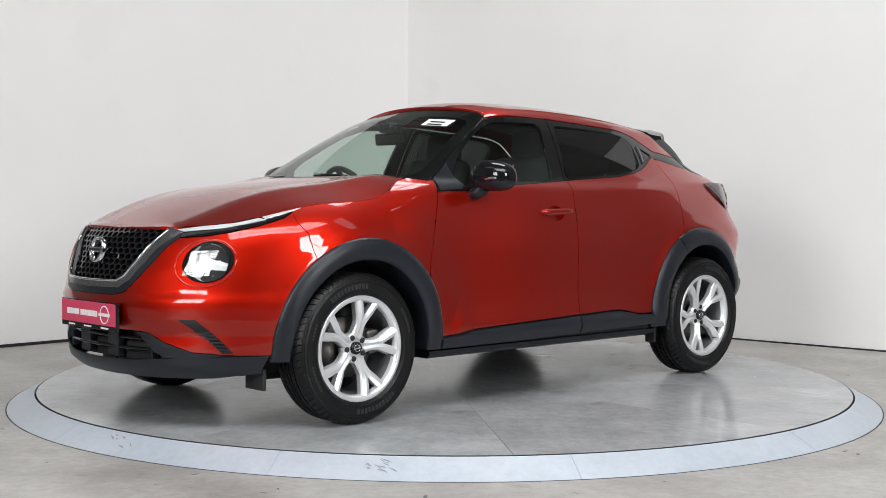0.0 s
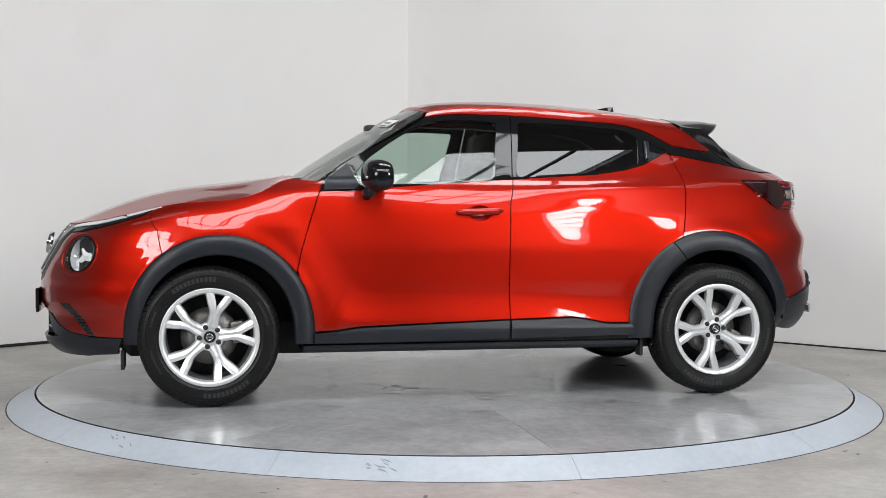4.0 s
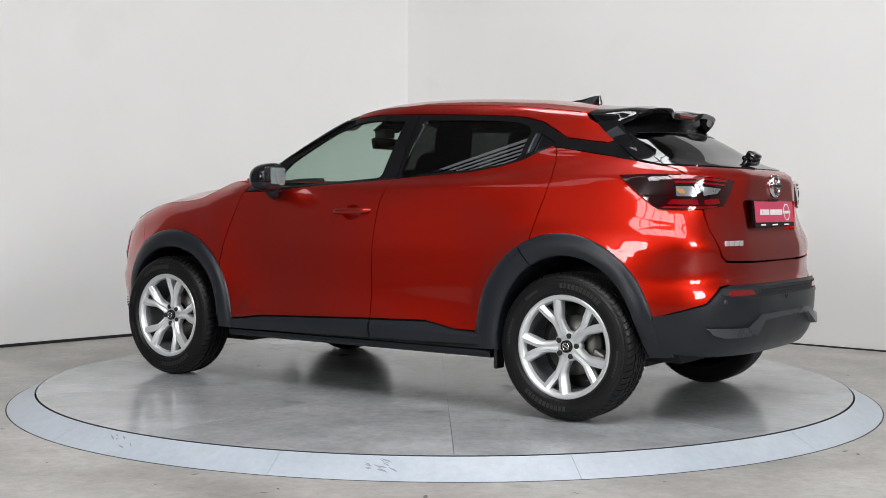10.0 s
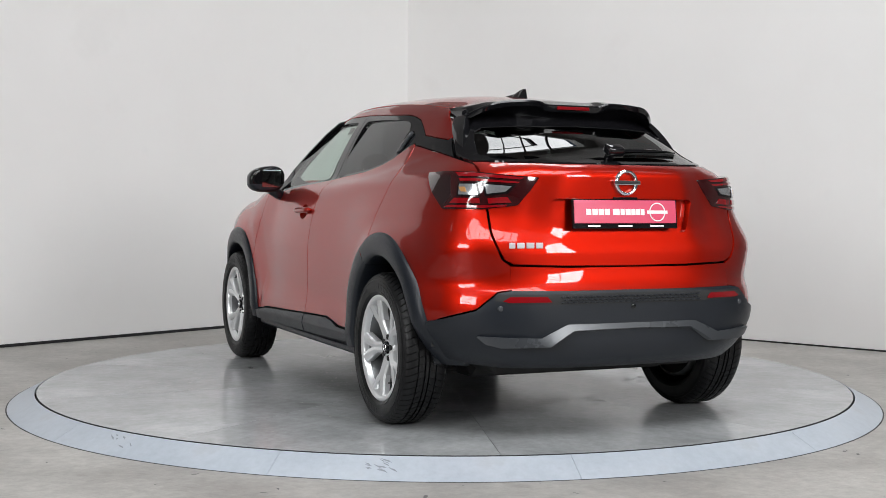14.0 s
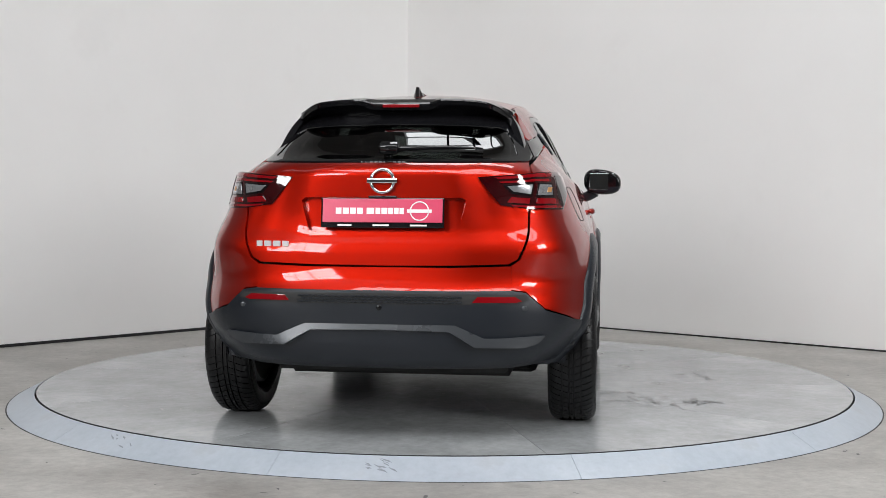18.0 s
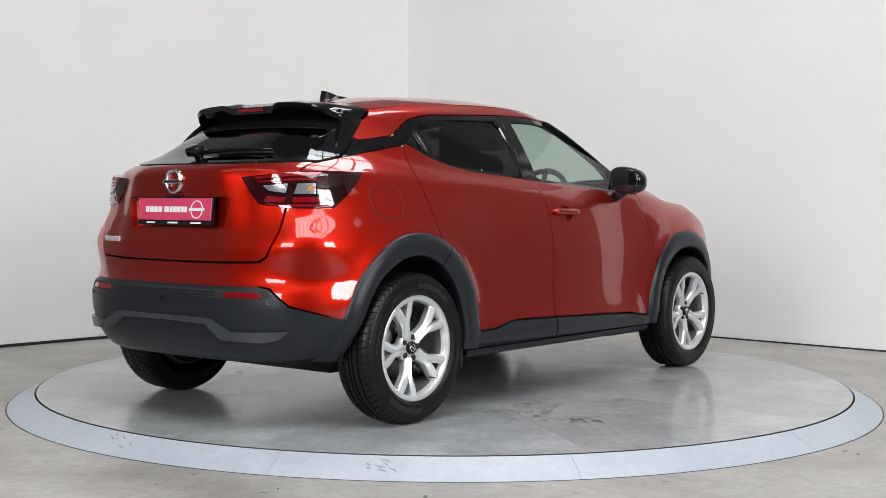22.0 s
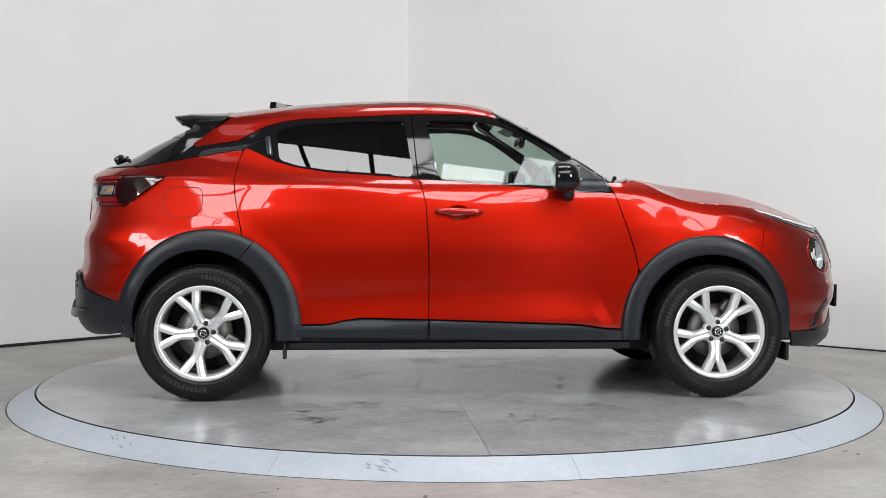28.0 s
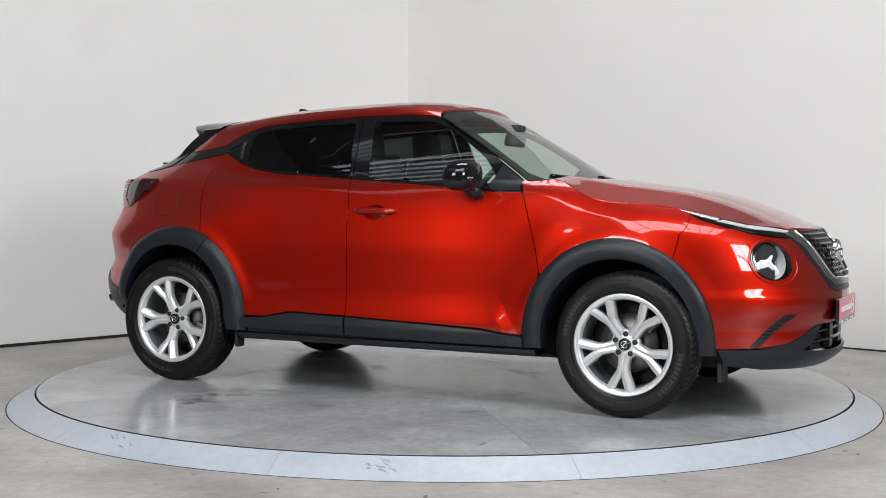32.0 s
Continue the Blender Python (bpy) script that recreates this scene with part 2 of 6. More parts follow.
def back_wall(name, place, windows):
    """Wall behind the camera with a tall glazed opening; place(along, through) gives the plan."""
    spans = []
    cut = 0.0
    for s0, s1, z0, z1, watts in windows:
        spans += [(cut, s0, FLOOR, CEIL), (s0, s1, FLOOR, z0), (s0, s1, z1, CEIL)]
        cut = s1
    spans.append((cut, SPAN, FLOOR, CEIL))
    bm = bmesh.new()
    for a0, a1, z0, z1 in spans:
        ring = [place(a0, 0), place(a1, 0), place(a1, T), place(a0, T)]
        lo = [bm.verts.new((x, y, z0)) for x, y in ring]
        hi = [bm.verts.new((x, y, z1)) for x, y in ring]
        bm.faces.new(lo), bm.faces.new(hi)
        for i in range(4):
            j = (i + 1) % 4
            bm.faces.new((lo[i], lo[j], hi[j], hi[i]))
    bmesh.ops.recalc_face_normals(bm, faces=bm.faces)
    tagged(part(name, bm, BACK_WALL, None), "dark painted wall with a tall window", "wall", "", "structure")
    for s0, s1, z0, z1, watts in windows:
        c, e = Vector(place((s0 + s1) / 2, T + 0.05)), Vector(place((s0 + s1) / 2, T - 0.5))
        lamp = bpy.data.lights.new("window_lamp", "AREA")
        lamp.shape, lamp.size, lamp.size_y, lamp.energy = "RECTANGLE", s1 - s0, z1 - z0, watts
        lamp.color = (0.985, 0.99, 0.99)
        zc = (z0 + z1) / 2
        new("window_lamp", lamp).matrix_world = look((c.x, c.y, zc), (e.x, e.y, zc))
        win = tagged(new("window"), "tall bright window with dark glazing bars", "window", "hall windows", "structure")

        def bar(a0, a1, zz0, zz1):
            bm = bmesh.new()
            ring = [place(a0, 0.04), place(a1, 0.04), place(a1, 0.10), place(a0, 0.10)]
            lo = [bm.verts.new((x, y, zz0)) for x, y in ring]
            hi = [bm.verts.new((x, y, zz1)) for x, y in ring]
            bm.faces.new(lo), bm.faces.new(hi)
            for i in range(4):
                bm.faces.new((lo[i], lo[(i + 1) % 4], hi[(i + 1) % 4], hi[i]))
            bmesh.ops.recalc_face_normals(bm, faces=bm.faces)
            part("glazing_bar", bm, STEEL_DARK, win)
        n = round((s1 - s0) / 1.3)
        for k in range(1, n):
            a = s0 + (s1 - s0) * k / n
            bar(a - 0.045, a + 0.045, z0, z1)
        for k in range(1, 7):
            z = z0 + (z1 - z0) * k / 7
            bar(s0, s1, z - 0.017, z + 0.017)


back_wall("wall_back_left", lambda a, d: hall_point(SPAN + d, a), WINDOWS_LEFT)
back_wall("wall_back_right", lambda a, d: hall_point(a, SPAN + d), WINDOWS_RIGHT)
prism("floor", [hall_point(-T, -T), hall_point(SPAN + T, -T), hall_point(SPAN + T, SPAN + T), hall_point(-T, SPAN + T)], FLOOR - 0.2, FLOOR, CONCRETE, "worn grey concrete floor with stains", category="floor")


# Unseen dark sheet behind the camera, added so the doors reflect less bright floor.
prism("floor_unseen_dark", [hall_point(11.78, 0), hall_point(SPAN, 0), hall_point(SPAN, SPAN), hall_point(0, SPAN), hall_point(0, 13.3)], FLOOR, FLOOR + 0.004, UNSEEN_FLOOR, "unseen dark floor sheet added to dim reflections in the doors", category="floor")


def baseline(name, a0, b0, a1, b1, high):
    """Thin dark joint where wall meets floor."""
    p, q = Vector(hall_point(a0, b0)), Vector(hall_point(a1, b1))
    d = (q - p).normalized()
    n = Vector((-d.y, d.x))
    if n.dot(Vector((0, -3)) - p) < 0:
        n = -n
    prism(name, [tuple(p), tuple(q), tuple(q + n * 0.012), tuple(p + n * 0.012)], FLOOR, FLOOR + high, STEEL_DARK, "thin dark skirting at the wall's foot", category="skirting")


baseline("baseboard_left", 0.02, 0.0, SPAN, 0.0, 0.022)
baseline("baseboard_right", 0.0, 0.02, 0.0, SPAN, 0.012)


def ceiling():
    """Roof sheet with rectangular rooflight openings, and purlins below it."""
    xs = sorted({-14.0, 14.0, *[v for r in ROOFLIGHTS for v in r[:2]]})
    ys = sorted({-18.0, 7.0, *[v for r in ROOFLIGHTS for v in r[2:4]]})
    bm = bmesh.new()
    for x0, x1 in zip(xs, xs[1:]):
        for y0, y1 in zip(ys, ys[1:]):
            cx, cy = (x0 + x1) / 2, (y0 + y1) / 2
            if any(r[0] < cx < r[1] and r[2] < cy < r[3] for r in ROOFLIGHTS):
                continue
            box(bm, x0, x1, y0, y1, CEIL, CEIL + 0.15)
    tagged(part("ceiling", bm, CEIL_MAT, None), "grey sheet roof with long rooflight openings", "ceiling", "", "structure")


ceiling()


def glazing_bar(x0, x1, y0, y1):
    bm = bmesh.new()
    box(bm, x0, x1, y0, y1, CEIL + 0.02, CEIL + 0.12, 0.006)
    return tagged(part("glazing_bar", bm, STEEL_DARK, None), "dark steel glazing bar across the rooflight", "glazing bar", "rooflight bars", "structure")


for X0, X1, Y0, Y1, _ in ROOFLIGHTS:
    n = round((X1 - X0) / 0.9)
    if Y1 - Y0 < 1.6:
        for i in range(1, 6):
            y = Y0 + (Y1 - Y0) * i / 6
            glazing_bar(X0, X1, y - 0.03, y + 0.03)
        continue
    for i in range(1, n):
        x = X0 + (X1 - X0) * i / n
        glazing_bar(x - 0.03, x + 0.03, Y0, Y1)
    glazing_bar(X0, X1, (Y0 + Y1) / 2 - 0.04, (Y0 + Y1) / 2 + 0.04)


# ---------------------------------------------------------------- turntable
R_DISC, R_RING = 2.244, 2.39


def sector(r0, r1, a0, a1, prof, n=24):
    """A plate between two angles; prof(r) gives its height, the edges are dropped."""
    V, F = [], []
    rs = [r0] + [r0 + (r1 - r0) * k / 6 for k in range(7)] + [r1]
    for i in range(n + 1):
        a = a0 + (a1 - a0) * i / n
        for k, r in enumerate(rs):
            drop = -0.02 if k in (0, len(rs) - 1) else 0.0
            V.append((r * math.cos(a), r * math.sin(a), prof(r) + drop))
    m = len(rs)
    for i in range(n):
        F += [(i * m + k, i * m + k + 1, (i + 1) * m + k + 1, (i + 1) * m + k) for k in range(m - 1)]
    o = len(V)
    for i in (0, n):
        V += [(x, y, z - 0.02) for x, y, z in V[i * m:(i + 1) * m]]
    F += [(k + 1, k, o + k, o + k + 1) for k in range(m - 1)]
    F += [(n * m + k, n * m + k + 1, o + m + k + 1, o + m + k) for k in range(m - 1)]
    return V, F


def turntable():
    # fixed sloping ring in twelve lengths
    ring = tagged(new("turntable_ring"), "fixed sloping blue-grey steel ring with scuff marks", "turntable ring")
    slope = lambda r: -0.0035 + (FLOOR + 0.005) * (r - R_DISC - 0.010) / (R_RING - R_DISC - 0.010)
    V, F = sector(R_DISC + 0.010, R_RING, 0.0003, math.pi / 6 - 0.0003, slope)
    first = put("ring_segment", V, F, RING_PAINT, ring, smooth=False)
    for k in range(1, 12):
        o = new("ring_segment", first.data)
        o.parent = ring
        o.matrix_basis = pose(0, 0, 0, 0, 0, 30 * k + 13)
    first.matrix_basis = pose(0, 0, 0, 0, 0, 13)
    # dark scuffs on the ring
    rnd = random.Random(4)
    for c, n, spread in ((-95.7, 9, 0.9), (-97.2, 4, 0.5), (-127, 6, 2.0)):
        bm = bmesh.new()
        for _ in range(n):
            a = radians(c + rnd.uniform(-spread, spread))
            r = rnd.uniform(R_DISC + 0.03, R_RING - 0.05)
            L, w, t = rnd.uniform(0.008, 0.030), rnd.uniform(0.002, 0.005), rnd.uniform(0.9, 1.3)
            q = []
            for u, v in ((-1, -0.3), (-0.2, -1), (1, -0.2), (0.3, 1)):
                x = r * math.cos(a) + u * L * math.cos(a + t) - v * w * math.sin(a + t)
                y = r * math.sin(a) + u * L * math.sin(a + t) + v * w * math.cos(a + t)
                q.append(bm.verts.new((x, y, slope(math.hypot(x, y)) + 0.0008)))
            bm.faces.new(q)
        tagged(part("scuff", bm, RING_SCUFF, ring, "dark rubber scuffs"), kind="stuff")
    V, F = lathe([(R_RING, FLOOR + 0.0008), (R_RING + 0.006, FLOOR + 0.0008), (R_RING + 0.007, FLOOR)], 256, "z")
    tagged(put("ring_joint", V, F, STEEL_DARK), "dark joint between ring and hall floor", "joint", "", "structure")
    V, F = lathe([(R_DISC - 0.03, -0.05), (R_DISC + 0.06, -0.05)], 128, "z")
    tagged(put("pit_bottom", V, F, STEEL_DARK), "dark pit under the turntable's gap", "pit", "", "structure")
    # turning deck in ten plates
    deck = tagged(new("turntable_disc"), "round grey painted steel deck that turns under the car", "turntable")
    V, F = sector(0.002, R_DISC, 0.0006, math.pi / 5 - 0.0006, lambda r: 0.0)
    first = put("deck_plate", V, F, DISC_PAINT, deck, smooth=False)
    for k in range(10):
        o = first if k == 0 else new("deck_plate", first.data)
        o.parent = deck
        o.matrix_basis = pose(0, 0, 0, 0, 0, 36 * k - 18)
    V, F = lathe([(R_DISC + 0.001, -0.0008), (R_DISC + 0.001, -0.030)], 256, "z")
    put("deck_rim", V, F, STEEL_DARK, deck, "dark steel rim of the deck")
    # tyre scuffs and dirt on the deck, in patches of short streaks
    rnd = random.Random(9)
    for cx, cy, n, spread, ang in ((-0.02, 0.74, 14, 0.10, 150), (0.28, 0.52, 8, 0.12, 140), (-0.70, -1.38, 14, 0.08, 30), (0.27, -0.86, 8, 0.10, 5), (-0.50, -0.92, 8, 0.07, 20), (-1.0, -0.24, 5, 0.08, 60), (0.71, 0.28, 10, 0.14, 80), (-0.8, 1.0, 6, 0.15, 20), (0.9, -1.2, 8, 0.2, 100), (1.2, 0.9, 8, 0.2, 60), (-1.5, 0.4, 7, 0.2, 10), (0.1, 1.5, 7, 0.2, 120), (0.6, -0.3, 12, 0.25, 45), (-0.4, 0.1, 12, 0.3, 70), (-0.72, -1.15, 18, 0.10, 35), (0.35, -1.45, 14, 0.16, 70), (1.35, -0.75, 12, 0.18, 120), (-1.3, 0.95, 12, 0.2, 50), (0.5, 1.15, 12, 0.2, 150), (-1.55, -0.6, 10, 0.15, 80)):
        bm = bmesh.new()
        for _ in range(2 * n):
            x, y = cx + rnd.gauss(0, spread), cy + rnd.gauss(0, spread)
            L, w, t = rnd.uniform(0.006, 0.055), rnd.uniform(0.002, 0.010), radians(ang + rnd.gauss(0, 25))
            ring_ = []
            for i in range(9):
                a = 2 * math.pi * i / 9
                k = rnd.uniform(0.6, 1.2)
                u, v = k * L * math.cos(a), k * w * math.sin(a)
                ring_.append(bm.verts.new((x + u * math.cos(t) - v * math.sin(t), y + u * math.sin(t) + v * math.cos(t), 0.0007)))
            bm.faces.new(ring_)
        tagged(part("dirt_mark", bm, SCUFF, deck, "dark dirt marks"), kind="stuff")
    return deck


RING_SCUFF = material("ring_scuff_dirt", (0.21, 0.225, 0.25), 0.5, 0, 0.3, 60)
SCUFF = material("rubber_dirt", (0.11, 0.11, 0.108), 0.55, 0, 0.3, 60)
disc = turntable()


def floor_debris():
    """Small chips and scuffs that lie on the hall floor round the ring and by the wall."""
    rnd = random.Random(21)
    bm = bmesh.new()
    spots = [(-3.9, 0.9), (-3.65, 0.55), (-3.5, 0.62)]
    for _ in range(90):
        a, r = rnd.uniform(0, 2 * math.pi), R_RING + 0.03 + abs(rnd.gauss(0, 0.28))
        spots.append((r * math.cos(a), r * math.sin(a)))
    for x, y in spots:
        s, t = rnd.uniform(0.002, 0.012), rnd.uniform(0, 3.1)
        ring = []
        for i in range(7):
            k = rnd.uniform(0.5, 1.2) * s
            u, v = k * 2.2 * math.cos(i * 0.9), k * 0.8 * math.sin(i * 0.9)
            ring.append(bm.verts.new((x + u * math.cos(t) - v * math.sin(t), y + u * math.sin(t) + v * math.cos(t), FLOOR + 0.0012)))
        bm.faces.new(ring)
    bmesh.ops.recalc_face_normals(bm, faces=bm.faces)
    tagged(part("floor_debris", bm, SCUFF, None), "small dark chips and scuffs on the concrete floor", "debris", "", "stuff")


floor_debris()
import functools

from mathutils.geometry import delaunay_2d_cdt



# ---------------------------------------------------------------- car: the body's form
# Car space: x forward from mid-wheelbase, y to its left, z up from the deck.
def pchip(xs, ys, q):
    """Monotone cubic through a few knots."""
    xs, ys, q = np.asarray(xs, float), np.asarray(ys, float), np.asarray(q, float)
    h, d = np.diff(xs), np.diff(ys) / np.diff(xs)
    m = np.zeros(len(xs))
    for i in range(1, len(xs) - 1):
        if d[i - 1] * d[i] > 0:
            w1, w2 = 2 * h[i] + h[i - 1], h[i] + 2 * h[i - 1]
            m[i] = (w1 + w2) / (w1 / d[i - 1] + w2 / d[i])
    m[0], m[-1] = d[0], d[-1]
    i = np.clip(np.searchsorted(xs, q) - 1, 0, len(h) - 1)
    t = (q - xs[i]) / h[i]
    lin_lo, lin_hi = q < xs[0], q > xs[-1]
    out = (1 + 2 * t) * (1 - t) ** 2 * ys[i] + t * (1 - t) ** 2 * h[i] * m[i] + t * t * (3 - 2 * t) * ys[i + 1] + t * t * (t - 1) * h[i] * m[i + 1]
    out = np.where(lin_lo, ys[0] + (q - xs[0]) * m[0], out)
    return np.where(lin_hi, ys[-1] + (q - xs[-1]) * m[-1], out)


def spline(xs, ys, q):
    """Natural cubic spline through a few knots."""
    xs, ys = np.asarray(xs, float), np.asarray(ys, float)
    n, h = len(xs), np.diff(xs)
    A, r = np.eye(n), np.zeros(n)
    for i in range(1, n - 1):
        A[i, i - 1:i + 2] = h[i - 1], 2 * (h[i - 1] + h[i]), h[i]
        r[i] = 6 * ((ys[i + 1] - ys[i]) / h[i] - (ys[i] - ys[i - 1]) / h[i - 1])
    m = np.linalg.solve(A, r)
    i = np.clip(np.searchsorted(xs, q) - 1, 0, n - 2)
    a, b = (xs[i + 1] - q) / h[i], (q - xs[i]) / h[i]
    return a * ys[i] + b * ys[i + 1] + ((a ** 3 - a) * m[i] + (b ** 3 - b) * m[i + 1]) * h[i] ** 2 / 6


def weights(f):
    return ((1 - f) ** 3 / 6, (3 * f ** 3 - 6 * f * f + 4) / 6, (-3 * f ** 3 + 3 * f * f + 3 * f + 1) / 6, f ** 3 / 6)


class Curve:
    """Knots smoothed into a uniform cubic B-spline."""

    def __init__(self, xs, ys, step=0.02):
        self.x0, self.step = min(xs) - 0.3, step
        self.t = pchip(xs, ys, np.arange(self.x0, max(xs) + 0.3, step))

    def __call__(self, q):
        g = (np.asarray(q, float) - self.x0) / self.step
        i = np.clip(np.floor(g).astype(int), 1, len(self.t) - 3)
        return sum(w * self.t[i + k - 1] for k, w in enumerate(weights(np.clip(g - i, 0, 1))))


Z_KNOTS = [0.20, 0.30, 0.40, 0.50, 0.62, 0.75, 0.86, 0.94, 1.00, 1.05, 1.09, 1.133, 1.22, 1.32, 1.40, 1.46, 1.49, 1.515, 1.54]
CABIN = [0.682, 0.635, 0.592, 0.552, 0.527, 0.49, 0.43]
SECTIONS = {
    -1.75: [0.66, 0.72, 0.812, 0.866, 0.870, 0.852, 0.827, 0.798, 0.774, 0.753, 0.735, 0.712, 0.636, 0.586, 0.542, 0.508, 0.494, 0.47, 0.42],
    -1.40: [0.79, 0.83, 0.866, 0.876, 0.874, 0.866, 0.850, 0.819, 0.794, 0.772, 0.752, 0.726, 0.650, 0.600, 0.554, 0.522, 0.508, 0.48, 0.43],
    -1.05: [0.80, 0.838, 0.862, 0.864, 0.864, 0.862, 0.854, 0.838, 0.816, 0.796, 0.777, 0.738] + [0.680, 0.630, 0.582, 0.545, 0.524, 0.49, 0.43],
    -0.70: [0.80, 0.838, 0.852, 0.852, 0.854, 0.8530, 0.8405, 0.827, 0.8130, 0.799, 0.783, 0.740] + CABIN,
    -0.25: [0.80, 0.838, 0.859, 0.861, 0.862, 0.8623, 0.8510, 0.836, 0.8190, 0.799, 0.776, 0.722] + CABIN,
    0.25: [0.80, 0.838, 0.860, 0.862, 0.863, 0.8627, 0.8515, 0.8364, 0.8200, 0.800, 0.776, 0.720] + CABIN,
    0.58: [0.80, 0.838, 0.852, 0.848, 0.848, 0.846, 0.8360, 0.824, 0.8110, 0.795, 0.772, 0.718] + CABIN,
    0.80: [0.80, 0.840, 0.858, 0.855, 0.854, 0.851, 0.844, 0.832, 0.819, 0.803, 0.770, 0.712] + CABIN,
    1.05: [0.80, 0.840, 0.862, 0.862, 0.862, 0.862, 0.855, 0.833, 0.806, 0.770, 0.715, 0.64] + [0.52, 0.40, 0.3, 0.25, 0.22, 0.2, 0.18],
    1.35: [0.80, 0.840, 0.865, 0.868, 0.869, 0.867, 0.856, 0.822, 0.765, 0.685, 0.59, 0.50] + [0.35, 0.25, 0.2, 0.18, 0.16, 0.15, 0.14],
}


class Sheet:
    """Half width of the body over (x, z)."""

    def __init__(self):
        self.x0, self.z0, self.dx, self.dz = -1.9, 0.1, 0.04, 0.012
        zs = np.arange(self.z0, 1.62, self.dz)
        keys = sorted(SECTIONS)
        i = Z_KNOTS.index(1.133) + 1
        knots = Z_KNOTS[:i] + [1.146] + Z_KNOTS[i:]
        cols = np.array([pchip(knots, v[:i] + [v[i - 1] + 0.19 * (v[i] - v[i - 1])] + v[i:], zs) for v in (SECTIONS[k] for k in keys)])
        xs = np.clip(np.arange(self.x0, 1.6, self.dx), keys[0], keys[-1])
        self.t = np.array([0.75 * spline(keys, cols[:, j], xs) + 0.25 * pchip(keys, cols[:, j], xs) for j in range(len(zs))]).T

    def __call__(self, x, z):
        gx, gz = (x - self.x0) / self.dx, (z - self.z0) / self.dz
        i = np.clip(np.floor(gx).astype(int), 1, self.t.shape[0] - 3)
        j = np.clip(np.floor(gz).astype(int), 1, self.t.shape[1] - 3)
        wx, wz = weights(np.clip(gx - i, 0, 1)), weights(np.clip(gz - j, 0, 1))
        return sum(a * b * self.t[i + p - 1, j + q - 1] for p, a in enumerate(wx) for q, b in enumerate(wz))


sheet = Sheet()
roof_line = Curve([-1.6, -1.40, -1.224, -1.033, -0.873, -0.713, -0.552, -0.391, -0.23, -0.068, 0.062, 0.208, 0.5], [1.462, 1.483, 1.502, 1.527, 1.546, 1.559, 1.569, 1.575, 1.578, 1.575, 1.566, 1.538, 1.47])
nose_line = Curve([0.19, 0.22, 0.29, 0.35, 0.42, 0.49, 0.55, 0.64, 0.75, 0.82, 0.88, 0.92, 0.97], [2.00, 2.09, 2.165, 2.165, 2.158, 2.185, 2.188, 2.178, 2.135, 2.105, 2.055, 1.99, 1.86], 0.01)
tail_line = Curve([0.22, 0.27, 0.34, 0.42, 0.61, 0.66, 0.72, 0.80, 0.90, 0.98, 1.07, 1.13, 1.155, 1.185, 1.215, 1.317, 1.432, 1.50], [-1.70, -1.86, -2.02, -2.040, -2.040, -2.02, -2.005, -1.998, -1.975, -1.975, -1.978, -1.980, -1.962, -1.90, -1.82, -1.64, -1.40, -1.26], 0.01)
nose_shelf = Curve([0.30, 0.42, 0.47, 0.555, 0.575, 0.597, 0.645, 0.71, 0.80, 0.9], [0.0, 0.0, 0.004, 0.008, 0.005, -0.010, -0.012, -0.002, 0.0, 0.0], 0.008)
tail_power = Curve([0.3, 0.45, 0.55, 0.65, 0.75, 0.84, 0.95, 1.05, 1.16, 1.25, 1.4], [3.4, 3.6, 3.7, 3.45, 4.1, 4.7, 4.1, 3.9, 3.4, 3.0, 2.8])
NOSE_X, TAIL_X, NOSE_P, CAP_K = 1.3, -1.2, 2.25, 0.80


def lift(x, z):
    """The cabin's sides sink with the roof line."""
    f = np.clip((z - 1.13) / 0.30, 0, 1)
    return z + (1.575 - roof_line(np.clip(x, -1.5, 0.2))) * f * f * (3 - 2 * f)


def flare(x, z):
    """Slight swelling of the skin just round each wheel opening."""
    s = 0.0
    for cx, a, b in ((1.268, 0.462, 0.503), (-1.292, 0.465, 0.526)):
        rho = np.hypot((x - cx) / a, np.maximum(z - 0.34, 0) / b)
        s = s + 0.009 * np.exp(-((rho - 1.0) / 0.085) ** 2)
    return s * np.clip((z - 0.42) / 0.15, 0, 1)


CREASE_FOOT, CREASE_HEAD = (0.60, 0.560), (0.84, 0.960)


def sill_sweep(x, z):
    """Concave sweep below a crease that falls behind the front wheel and then follows the door feet."""
    dx, dz = CREASE_HEAD[0] - CREASE_FOOT[0], CREASE_HEAD[1] - CREASE_FOOT[1]
    n = math.hypot(dx, dz)
    d1 = ((x - CREASE_FOOT[0]) * dz - (z - CREASE_FOOT[1]) * dx) / n
    d2 = 0.545 + 0.02 * np.clip(x, -1.2, 0.8) - 0.04 * np.clip(-x - 0.2, 0, 1) - z
    s = 0.5 * (d1 + d2 + np.sqrt((d1 - d2) ** 2 + 0.03 ** 2))
    s = 0.5 * (s + np.sqrt(s * s + 0.010 ** 2))
    s = np.clip(s, 0, 0.15)
    rise = 0.075 * s + 0.60 * s * s - 1.5 * np.clip(s - 0.10, 0, 1) ** 2
    fade = np.clip((1.04 - z) / 0.16, 0, 1) * np.clip((1.10 - x) / 0.22, 0, 1) * np.clip((x + 1.35) / 0.9, 0.0, 1)
    return rise * fade * (1 - 0.45 * np.clip((d1 - d2) / 0.06, 0, 1))


